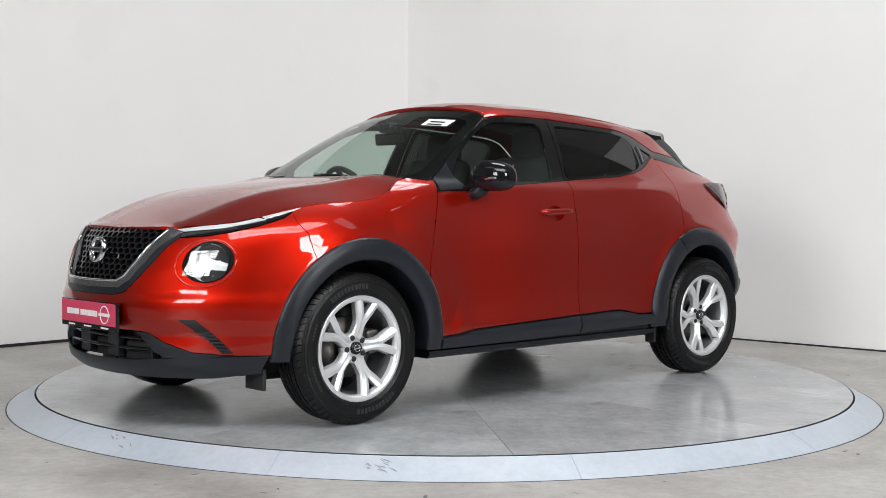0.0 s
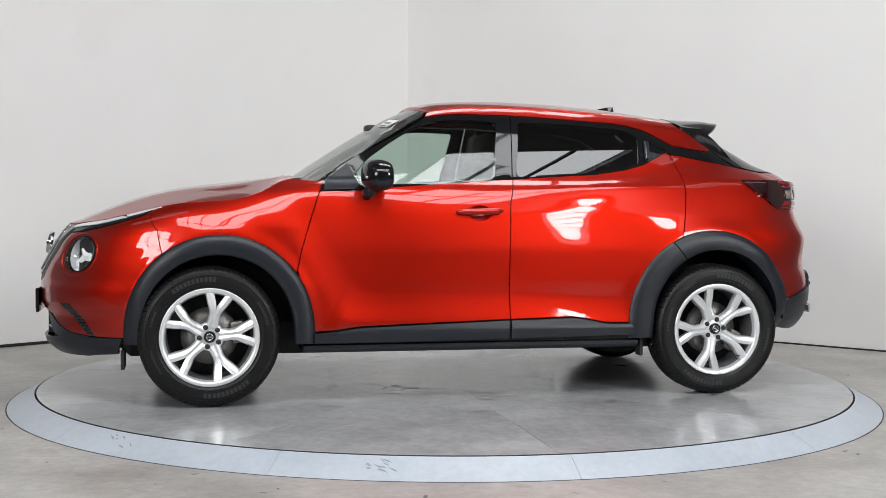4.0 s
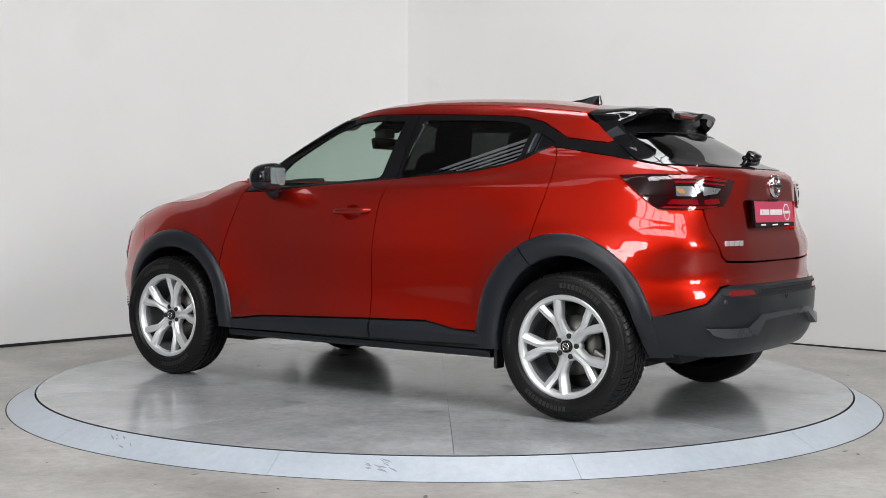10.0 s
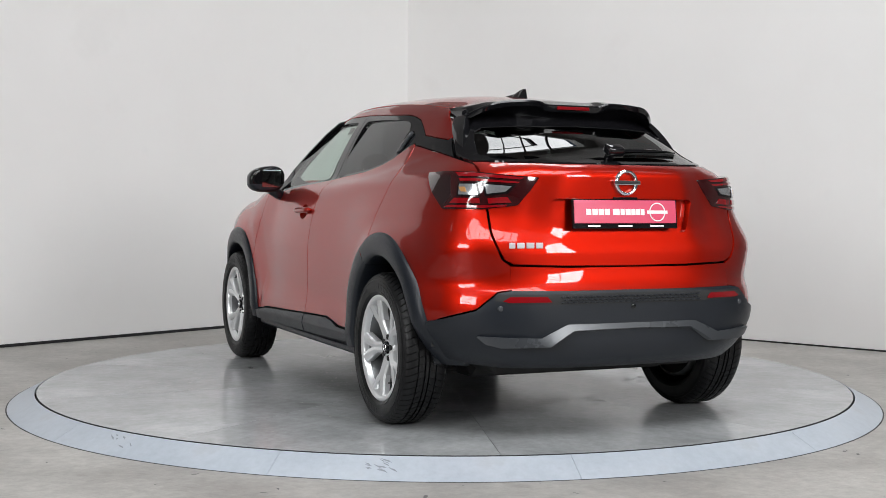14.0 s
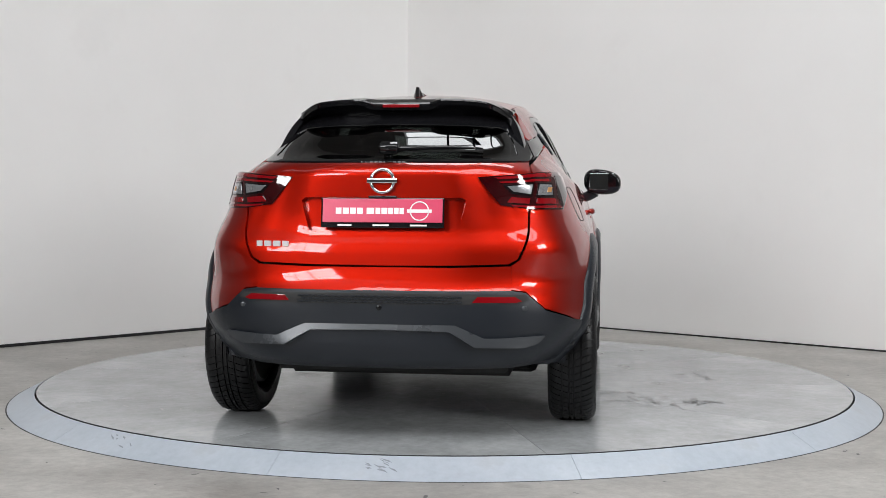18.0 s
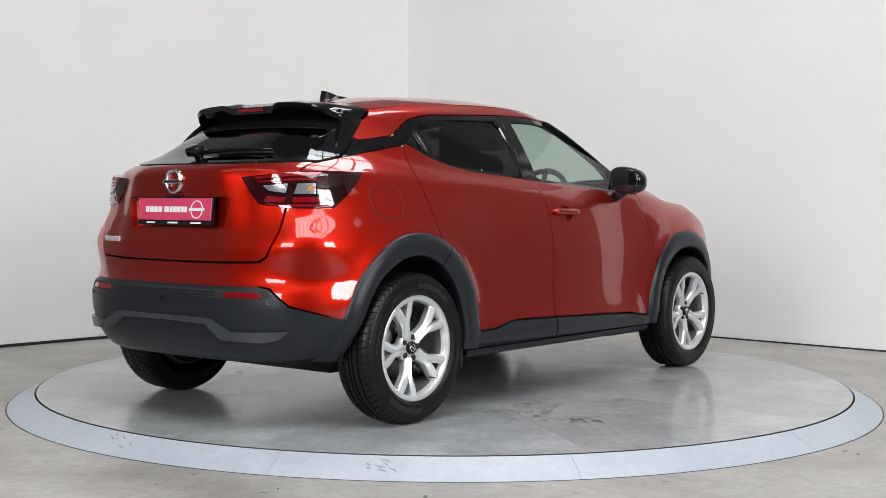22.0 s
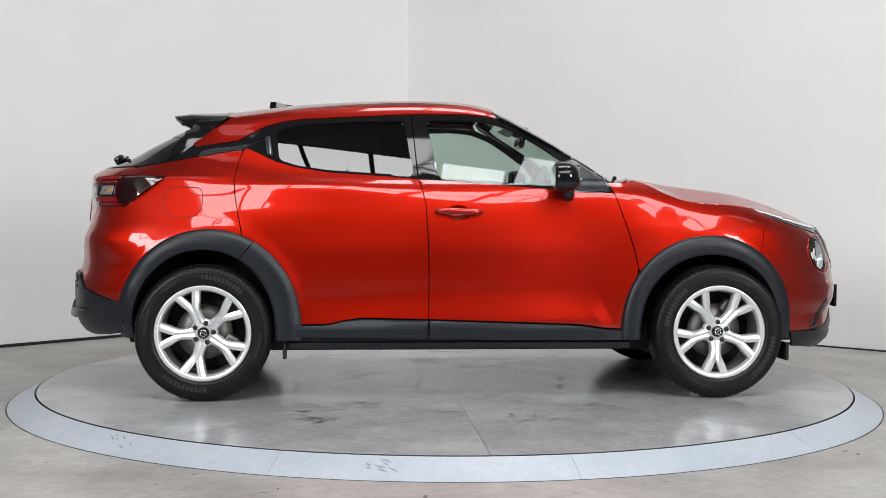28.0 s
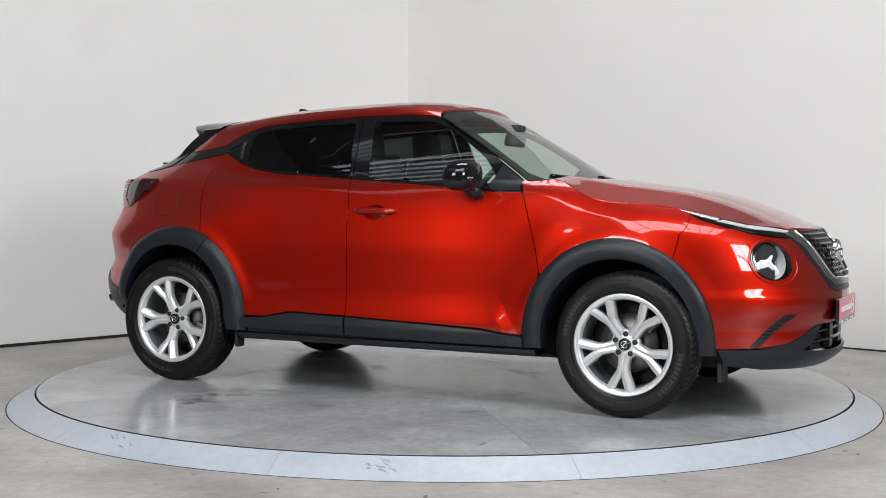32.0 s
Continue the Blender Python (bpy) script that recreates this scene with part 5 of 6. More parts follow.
def headlights():
    for flip in (False, True):
        s = -1 if flip else 1
        uc, r0 = ux(1.945, 0.74), 0.087
        ring = [(uc + 0.101 * math.cos(i * math.pi / 24), 0.740 + 0.0885 * math.sin(i * math.pi / 24)) for i in range(48)]
        inner = [(uc + 0.0965 * math.cos(i * math.pi / 24), 0.740 + 0.0842 * math.sin(i * math.pi / 24)) for i in range(48)]
        lamp = panel("headlight", ring, body, GLOSS_BLACK, car, "round headlight with a clear lens, lit", holes=[inner], flip=flip, gap=0, out=0.005, depth=0.05, edge=0.02)
        c = body(uc, 0.74)
        nrm = Vector(chart_normals(body, np.array([[uc, 0.74]]))[0])
        m = Matrix.Translation(Vector(c) - nrm * 0.01) @ nrm.to_track_quat("Z", "Y").to_matrix().to_4x4()
        if flip:
            m = Matrix.Diagonal((1, -1, 1, 1)) @ m
        # bowl, lamp units, lens
        V, F = lathe([(0.086, 0.0), (0.080, -0.035), (0.050, -0.060), (0.0005, -0.062)], 40, "z")
        put("reflector_bowl", [m @ Vector(v) for v in V], F, BOWL, lamp, "bright metallic reflector bowl")
        for deg, reach, half in ((128, 0.074, 0.021), (222, 0.074, 0.021), (352, 0.078, 0.024)):
            bm = bmesh.new()
            for a0, a1, h0, h1, zz in ((0.0, reach * 0.55, half, half * 1.05, -0.020), (reach * 0.55, reach, half * 1.05, half * 0.75, -0.026)):
                q = [(a0, -h0, zz), (a1, -h1, zz - 0.004), (a1, 0, zz + 0.008), (a1, h1, zz - 0.004), (a0, h0, zz), (a0, 0, zz + 0.010)]
                top = [bm.verts.new(v) for v in q]
                low = [bm.verts.new((x, y, -0.05)) for x, y, z in q]
                bm.faces.new((top[0], top[1], top[2], top[5])), bm.faces.new((top[5], top[2], top[3], top[4]))
                for c in range(6):
                    bm.faces.new((top[c], low[c], low[(c + 1) % 6], top[(c + 1) % 6]))
            bmesh.ops.recalc_face_normals(bm, faces=bm.faces)
            bm.transform(m @ Matrix.Rotation(radians(deg), 4, "Z"))
            part("lamp_unit", bm, LAMP_WHITE, lamp, "bright white lamp arm")
        for k in range(3):
            a = radians((175, 287, 60)[k])
            V, F = lathe([(0.017, -0.05), (0.017, -0.030), (0.013, -0.026), (0.0005, -0.024)], 20, "z")
            put("projector", [m @ Vector((x + 0.052 * math.cos(a), y + 0.052 * math.sin(a), z)) for x, y, z in V], F, CHROME, lamp, "small chrome projector")
        panel("lens", ring, body, PANE_LAMP, lamp, flip=flip, gap=0.006, out=0.010, depth=0, edge=0.02)
        halo = [(uc + 0.012 + 0.122 * math.cos(i * math.pi / 24), 0.736 + 0.103 * math.sin(i * math.pi / 24)) for i in range(48)]
        P = body(np.array([h[0] for h in halo]), np.array([h[1] for h in halo]))
        tube("headlight_surround_bead", [(x, s * y, z) for x, y, z in P], 0.0045, PAINT, car, closed=True)
        # slim daytime lamp along the bonnet's edge
        top = [("y", 0.40, 0.880), ("x", 1.93, 0.893), ("x", 1.82, 0.912), ("x", 1.67, 0.947), ("x", 1.53, 0.980)]
        low = [("x", 1.60, 0.957), ("x", 1.64, 0.934), ("x", 1.75, 0.899), ("x", 1.85, 0.872), ("x", 1.93, 0.854), ("y", 0.455, 0.846)]
        d = panel("daytime_lamp", ends(top + low, 1), body, GLOSS_BLACK, car, "slim clear daytime lamp along the bonnet edge", flip=flip, gap=0.001, out=0.0, depth=0.03)
        led = [("y", 0.425, 0.877), ("x", 1.93, 0.889), ("x", 1.82, 0.906), ("x", 1.73, 0.928), ("x", 1.71, 0.923), ("x", 1.79, 0.903), ("x", 1.86, 0.887), ("x", 1.935, 0.876), ("y", 0.445, 0.868)]
        panel("light_strip", ends(led, 1), body, BRIGHT_STRIP, d, "silver reflector strip", flip=flip, gap=0, out=0.004, depth=0.004)
        tip = [("x", 1.715, 0.934), ("x", 1.62, 0.958), ("x", 1.545, 0.975), ("x", 1.62, 0.951), ("x", 1.71, 0.926)]
        panel("turn_signal", ends(tip, 1), body, BRIGHT_STRIP, d, flip=flip, gap=0, out=0.003, depth=0.003)


headlights()


def front_face():
    # honeycomb grille
    g = tagged(new("grille"), "")
    g.parent = car
    V, F, N = skin(ends([("y", 0.0, 0.886), ("y", 0.40, 0.884), ("y", 0.40, 0.85), ("y", 0.25, 0.64), ("y", 0.0, 0.625)], 1), body, mirror=True, gap=0, out=-0.035, depth=0)
    put("grille_back", V, F, DARK, g, "dark void behind the grille", normals=N)
    VV, FF = [], []
    w, h = 0.046, 0.030
    for row in range(-1, 11):
        for col in range(-10, 11):
            y, z = (col + 0.5 * (row % 2)) * w, 0.635 + row * h * 0.80
            lim = 0.235 + (z - 0.66) * 0.72
            if abs(y) > lim + 0.01 or z > 0.885 or z < 0.632:
                continue
            o = len(VV)
            for depth, k in ((0.0, 1.0), (0.0, 0.78), (-0.022, 0.74)):
                for i in range(6):
                    a = math.pi / 6 + i * math.pi / 3
                    yy, zz = y + k * 0.0275 * math.cos(a) * 0.96, z + k * 0.0165 * math.sin(a) * 1.0
                    VV.append(tuple(on_nose(yy, min(max(zz, 0.61), 0.90), -0.012 + depth)))
            for a in (0, 6):
                for i in range(6):
                    j = (i + 1) % 6
                    FF.append((o + a + i, o + a + j, o + a + 6 + j, o + a + 6 + i))
    tagged(put("honeycomb", VV, FF, GLOSS_BLACK, g, "gloss black honeycomb mesh", smooth=False), kind="stuff")
    # V frame: satin band, bright inner edge, dark outer edge
    inner = [("y", 0.385, 0.884), ("y", 0.335, 0.80), ("y", 0.255, 0.675), ("y", 0.215, 0.652), ("y", 0.0, 0.648)]
    mid = [("y", 0.0, 0.617), ("y", 0.225, 0.620), ("y", 0.285, 0.655), ("y", 0.375, 0.790), ("y", 0.46, 0.868)]
    outer = [("y", 0.0, 0.587), ("y", 0.20, 0.590), ("y", 0.27, 0.607), ("y", 0.34, 0.682), ("y", 0.42, 0.802), ("y", 0.46, 0.843)]
    frame_ = panel("grille_frame", ends(inner + mid, 1), body, SATIN, g, "satin chrome V-shaped frame", mirror=True, gap=0, out=0.006, depth=0.03, step=0.02)
    edge = [on_nose(y, z, 0.010) for y, z in [(0.385, 0.880), (0.335, 0.80), (0.255, 0.675), (0.215, 0.652), (0.10, 0.649), (0.0, 0.648)]]
    edge += [Vector((p.x, -p.y, p.z)) for p in edge[-2::-1]]
    tube("bright_edge", edge, 0.006, CHROME, frame_, "bright chrome edge")
    panel("grille_border", ends(mid[::-1][:1] + mid[::-1][1:] + outer, 1), body, CLADDING, g, "dark grey border", mirror=True, gap=0, out=0.002, depth=0.03, step=0.02)
    emblem(Matrix.Translation((2.150, 0, 0.781)) @ pose(0, 0, 0, 0, 90 - 12, 0), 0.060, g)
    # lower intake
    V, F, N = skin(ends([("y", 0.0, 0.44), ("y", 0.45, 0.42), ("y", 0.60, 0.33), ("y", 0.60, 0.30), ("y", 0.0, 0.30)], 1), body, mirror=True, gap=0, out=-0.06, depth=0)
    put("lower_intake", V, F, DARK, car, "dark lower air intake", normals=N)
    for z0 in (0.352, 0.398):
        pts = [on_nose(y, z0, -0.025) for y in np.linspace(-0.43, 0.43, 15)]
        tube("intake_slat", pts, 0.010, GLOSS_BLACK, car, n=6)
    for y in (-0.37, -0.13, 0.13, 0.37):
        bm = bmesh.new()
        p = on_nose(y, 0.37, -0.03)
        box(bm, p.x - 0.02, p.x + 0.012, y - (0.010 if abs(y) > 0.2 else 0.045), y + (0.010 if abs(y) > 0.2 else 0.045), 0.31, 0.428, 0.004)
        part("intake_strut", bm, CLADDING, car)
    for flip in (False, True):
        wing = ends([("y", 0.37, 0.425), ("y", 0.45, 0.388), ("y", 0.56, 0.348), ("y", 0.66, 0.337), ("y", 0.60, 0.331), ("y", 0.46, 0.322), ("y", 0.41, 0.345), ("y", 0.34, 0.405), ("y", 0.31, 0.432)], 1)
        panel("intake_corner", wing, body, CLADDING, car, "dark grey intake corner", flip=flip, gap=0, out=0.006, depth=0.04)
        fog = ends([("x", 2.043, 0.493), ("x", 1.995, 0.493), ("x", 1.935, 0.43), ("x", 1.868, 0.347), ("x", 1.905, 0.347), ("x", 1.96, 0.42)], 1)
        f = panel("corner_vent", fog, body, GLOSS_BLACK, car, "dark slatted corner vent", flip=flip, gap=0, out=0.002, depth=0.006)
        s = -1 if flip else 1
        for k in range(6):
            t = 0.32 + k * 0.11
            q = [(1.985 - 0.115 * t, 0.488 - 0.139 * t), (2.035 - 0.130 * t, 0.488 - 0.139 * t)]
            q += [(x - 0.006, z - 0.007) for x, z in q[::-1]]
            panel("vent_slat", U(q), body, CLADDING, f, flip=flip, gap=0, out=0.006, depth=0.004)
    plate(pose(2.186, 0, 0.492, 0, 0, 90), 0.113)


def emblem(m, r, parent):
    """Chrome ring with a crossbar; local z points out of the surface."""
    e = new("emblem")
    e.parent = parent
    e.matrix_basis = m
    e["label"] = "chrome ring emblem with a crossbar"
    V, F = lathe([(r * 0.74, -0.012), (r * 0.76, 0.004), (r * 0.84, 0.008), (r * 0.96, 0.006), (r, -0.012)], 48, "z")
    put("ring", V, F, CHROME, e)
    bm = bmesh.new()
    box(bm, -r * 0.17, r * 0.17, -r * 1.16, r * 1.16, -0.008, 0.010, 0.003)
    part("crossbar", bm, CHROME, e)
    bm = bmesh.new()
    box(bm, -r * 0.09, r * 0.09, -r * 0.92, r * 0.92, 0.008, 0.0112, 0.001)
    part("dark_inlay", bm, STEEL_DARK, e)
    return e


def plate(m, height):
    """Dealer's show plate in a black holder; local x along the plate, -y out of it."""
    p = new("show_plate")
    p.parent = car
    p.matrix_basis = m
    p["label"] = "crimson show plate with white marks in a black holder"
    bm = bmesh.new()
    box(bm, -0.262, 0.262, -0.008, 0.008, -height / 2 - 0.010, height / 2 + 0.003, 0.003)
    part("holder", bm, GLOSS_BLACK, p)
    bm = bmesh.new()
    box(bm, -0.255, 0.255, -0.011, -0.006, -height / 2 + 0.012, height / 2 - 0.001, 0.002)
    part("face", bm, PLATE_PINK, p, "crimson plate face")
    z = 0.004

    def bar(x0, x1, z0, z1, lean=0.0):
        bm = bmesh.new()
        vs = box(bm, x0, x1, -0.0125, -0.0105, z0, z1)
        part("white_bar", bm, WHITE, p)
    for x0, x1 in ((-0.198, -0.174), (-0.168, -0.142), (-0.137, -0.112), (-0.107, -0.082), (-0.066, -0.034), (-0.028, -0.008), (-0.003, 0.022), (0.026, 0.046), (0.050, 0.070), (0.074, 0.092)):
        bar(x0, x1, z - 0.013, z + 0.013)
    V, F = lathe([(0.036, -0.0105), (0.036, -0.0125), (0.041, -0.0125), (0.041, -0.0105)], 40)
    put("ring_mark", [(x + 0.158, y, w * 1.0 + z) for x, y, w in V], F, WHITE, p)
    bar(0.106, 0.210, z - 0.007, z + 0.007)
    for x0, x1 in ((-0.19, -0.13), (-0.04, 0.03), (0.12, 0.19)):
        bm = bmesh.new()
        box(bm, x0, x1, -0.0092, -0.0075, -height / 2 - 0.003, -height / 2 + 0.004)
        part("white_bar", bm, WHITE, p)


front_face()


def rear_face():
    # plate recess
    rec = [(0.0, 1.030), (0.345, 1.030), (0.360, 1.012), (0.322, 0.880), (0.300, 0.870), (0.0, 0.870)]
    panel("plate_recess", [(uy(y, z, -1), z) for y, z in rec], body, PAINT, TAILGATE, "red recess behind the number plate", mirror=True, gap=0, out=-0.030, depth=0)
    plate(pose(-1.978, 0, 0.961, -6, 0, -90), 0.113)
    emblem(Matrix.Translation((-1.990, 0, 1.092)) @ pose(0, 0, 0, 0, -90, 0), 0.056, car)
    bm = bmesh.new()
    box(bm, -1.985, -1.955, -0.06, 0.06, 1.020, 1.030, 0.003)
    part("tailgate_release", bm, GLOSS_BLACK, car)
    for y0, y1 in ((0.548, 0.522), (0.514, 0.482), (0.474, 0.440), (0.432, 0.402)):
        a, b = body(uy(y0, 0.825, -1), 0.825), body(uy(y1, 0.825, -1), 0.825)
        bm = bmesh.new()
        L = math.dist(a, b)
        ang = math.degrees(math.atan2(b[1] - a[1], b[0] - a[0]))
        box(bm, -L / 2, L / 2, -0.004, 0.004, -0.012, 0.012, 0.002, pose((a[0] + b[0]) / 2 - 0.003, (a[1] + b[1]) / 2, 0.825, 0, 0, ang))
        part("chrome_bar", bm, ALLOY, car, "chrome lettering block on the tailgate")
    # tail lamps
    whole = [("x", -1.512, 1.132), ("x", -1.66, 1.136), ("y", 0.62, 1.132), ("y", 0.395, 1.110), ("y", 0.44, 1.05), ("y", 0.49, 0.992), ("y", 0.62, 0.974), ("x", -1.72, 0.974)]
    upper = [("x", -1.72, 1.128), ("y", 0.62, 1.126), ("y", 0.46, 1.108), ("y", 0.475, 1.100), ("y", 0.62, 1.112), ("x", -1.745, 1.113)]
    upper2 = [("x", -1.75, 1.104), ("y", 0.62, 1.103), ("y", 0.478, 1.090), ("y", 0.488, 1.084), ("y", 0.62, 1.093), ("x", -1.762, 1.093)]
    clear = [("x", -1.765, 1.080), ("y", 0.632, 1.080), ("y", 0.632, 1.036), ("x", -1.78, 1.036)]
    clear2 = [("y", 0.604, 1.080), ("y", 0.51, 1.072), ("y", 0.535, 1.050), ("y", 0.604, 1.040)]
    lower = [("x", -1.765, 1.022), ("y", 0.632, 1.022), ("y", 0.632, 1.000), ("x", -1.75, 1.000)]
    lower2 = [("y", 0.604, 1.022), ("y", 0.53, 1.028), ("y", 0.515, 1.005), ("y", 0.604, 1.000)]
    lower3 = [("x", -1.745, 0.992), ("y", 0.604, 0.992), ("y", 0.53, 0.996), ("y", 0.54, 0.988), ("y", 0.62, 0.980), ("x", -1.73, 0.981)]
    frame_o = [("x", -1.755, 1.086), ("y", 0.626, 1.086), ("y", 0.626, 1.030), ("x", -1.772, 1.030)]
    frame_i = [("y", 0.611, 1.086), ("y", 0.495, 1.077), ("y", 0.528, 1.042), ("y", 0.611, 1.030)]
    fluted = [("x", -1.56, 1.118), ("x", -1.70, 1.12), ("x", -1.745, 1.03), ("x", -1.715, 0.99)]
    def lamp_form(u, z):
        """The lamp leans out towards its upper edge and stands proud of the body there."""
        p = body(u, z)
        d = p[..., :2] - np.array([-1.35, 0.25])
        d = d / np.linalg.norm(d, axis=-1, keepdims=True)
        p[..., :2] += d * (0.24 * np.clip(p[..., 2:] - 0.985, 0, 1) * np.clip((-1.50 - p[..., :1]) / 0.14, 0, 1) * np.clip((p[..., 1:2] - 0.40) / 0.14, 0, 1))
        return p
    for flip in (False, True):
        t = panel("tail_lamp", ends(whole, -1), lamp_form, RED_DARK, car, "arrow-shaped dark red tail lamp with clear centre", flip=flip, gap=0.001, out=0.005, depth=0.05)
        for band in (upper, upper2, lower, lower2, lower3):
            panel("red_band", ends(band, -1), lamp_form, RED_LENS, t, flip=flip, gap=0, out=0.009, depth=0.004)
        for rim in (frame_o, frame_i):
            panel("lens_frame", ends(rim, -1), lamp_form, GLOSS_BLACK, t, "black frame of the clear lens", flip=flip, gap=0, out=0.007, depth=0.004)
        panel("clear_lens", ends(clear, -1), lamp_form, CLEAR_LENS, t, "clear reversing lens", flip=flip, gap=0, out=0.009, depth=0.004)
        panel("clear_lens", ends(clear2, -1), lamp_form, CLEAR_LENS, t, "clear reversing lens", flip=flip, gap=0, out=0.009, depth=0.004)
        panel("smoked_corner", ends(fluted, -1), lamp_form, SMOKED, t, "smoked lamp corner", flip=flip, gap=0, out=0.007, depth=0.004)
        bulb = [("y", 0.664, 1.068), ("y", 0.679, 1.068), ("y", 0.679, 1.048), ("y", 0.664, 1.048)]
        panel("amber_bulb", ends(bulb, -1), lamp_form, AMBER_LENS, t, flip=flip, gap=0, out=0.0105, depth=0.002)
        # reflectors and trim of the apron
        rf = [("y", 0.585, 0.594), ("y", 0.555, 0.611), ("y", 0.405, 0.611), ("y", 0.385, 0.590), ("y", 0.56, 0.588)]
        panel("rear_reflector", ends(rf, -1), body, RED_LENS, car, "red rear reflector", flip=flip, gap=0, out=0.017, depth=0.006)
    trim = [("y", 0.0, 0.492), ("y", 0.315, 0.492), ("y", 0.435, 0.440), ("y", 0.675, 0.450), ("y", 0.645, 0.420), ("y", 0.59, 0.404), ("y", 0.40, 0.404), ("y", 0.29, 0.466), ("y", 0.0, 0.470)]
    def leaning(u, z):
        """The trim's foot stands out further than its top."""
        p = body(u, z)
        p[..., 0] -= 0.030 * np.clip((0.50 - z) / 0.10, 0, 1)
        return p
    panel("diffuser_trim", ends(trim, -1), leaning, SATIN_DARK, car, "silver-grey diffuser trim", mirror=True, gap=0, out=0.016, depth=0.03, step=0.02)
    strip = [("y", 0.0, 0.622), ("y", 0.60, 0.618), ("y", 0.615, 0.598), ("y", 0.57, 0.583), ("y", 0.36, 0.580), ("y", 0.0, 0.580)]
    panel("bumper_strip", ends(strip, -1), body, DARK, car, "black strip with fine mesh between the reflectors", mirror=True, gap=0, out=0.0138, depth=0.004)
    VV, FF = [], []
    for row in range(3):
        for col in range(-12, 13):
            y, z = (col + 0.5 * (row % 2)) * 0.028, 0.589 + row * 0.0115
            if abs(y) > 0.35:
                continue
            x = float(body(uy(abs(y), z, -1), z)[0]) - 0.0145
            o = len(VV)
            for k, dx in ((1.0, 0.0), (0.7, -0.003)):
                for i in range(6):
                    a = i * math.pi / 3
                    VV.append((x + dx, y + k * 0.0135 * math.cos(a), z + k * 0.005 * math.sin(a)))
            FF += [(o + i, o + (i + 1) % 6, o + 6 + (i + 1) % 6, o + 6 + i) for i in range(6)] + [tuple(o + 6 + i for i in range(6))]
    tagged(put("strip_mesh", VV, FF, CLADDING, car, "fine dark mesh", smooth=False), kind="stuff")
    for y in (-0.60, 0.0, 0.60):
        z = 0.566
        p = body(uy(abs(y), z, -1), z)
        V, F = lathe([(0.011, -0.006), (0.011, 0.003), (0.009, 0.004), (0.0003, 0.004)], 16, "z")
        m = Matrix.Translation((p[0] - 0.0132, y, z)) @ pose(0, 0, 0, 0, -90, 0) @ pose(0, 0, 0, 0, 0, 0)
        put("parking_sensor", [m @ Vector(v) for v in V], F, SATIN_DARK if y else GLOSS_BLACK, car, "small round parking sensor")


SMOKED = material("smoked_corner_lens", (0.014, 0.004, 0.005), 0.07, 0, 0.05, 60, coat=1.0)
RED_DARK = material("smoked_red_lens", (0.026, 0.0012, 0.0022), 0.08, 0, 0.03, 5, coat=1.0)
SATIN_DARK = material("grey_satin_plastic", (0.050, 0.054, 0.060), 0.28, 0.3, 0.05, 8)
rear_face()


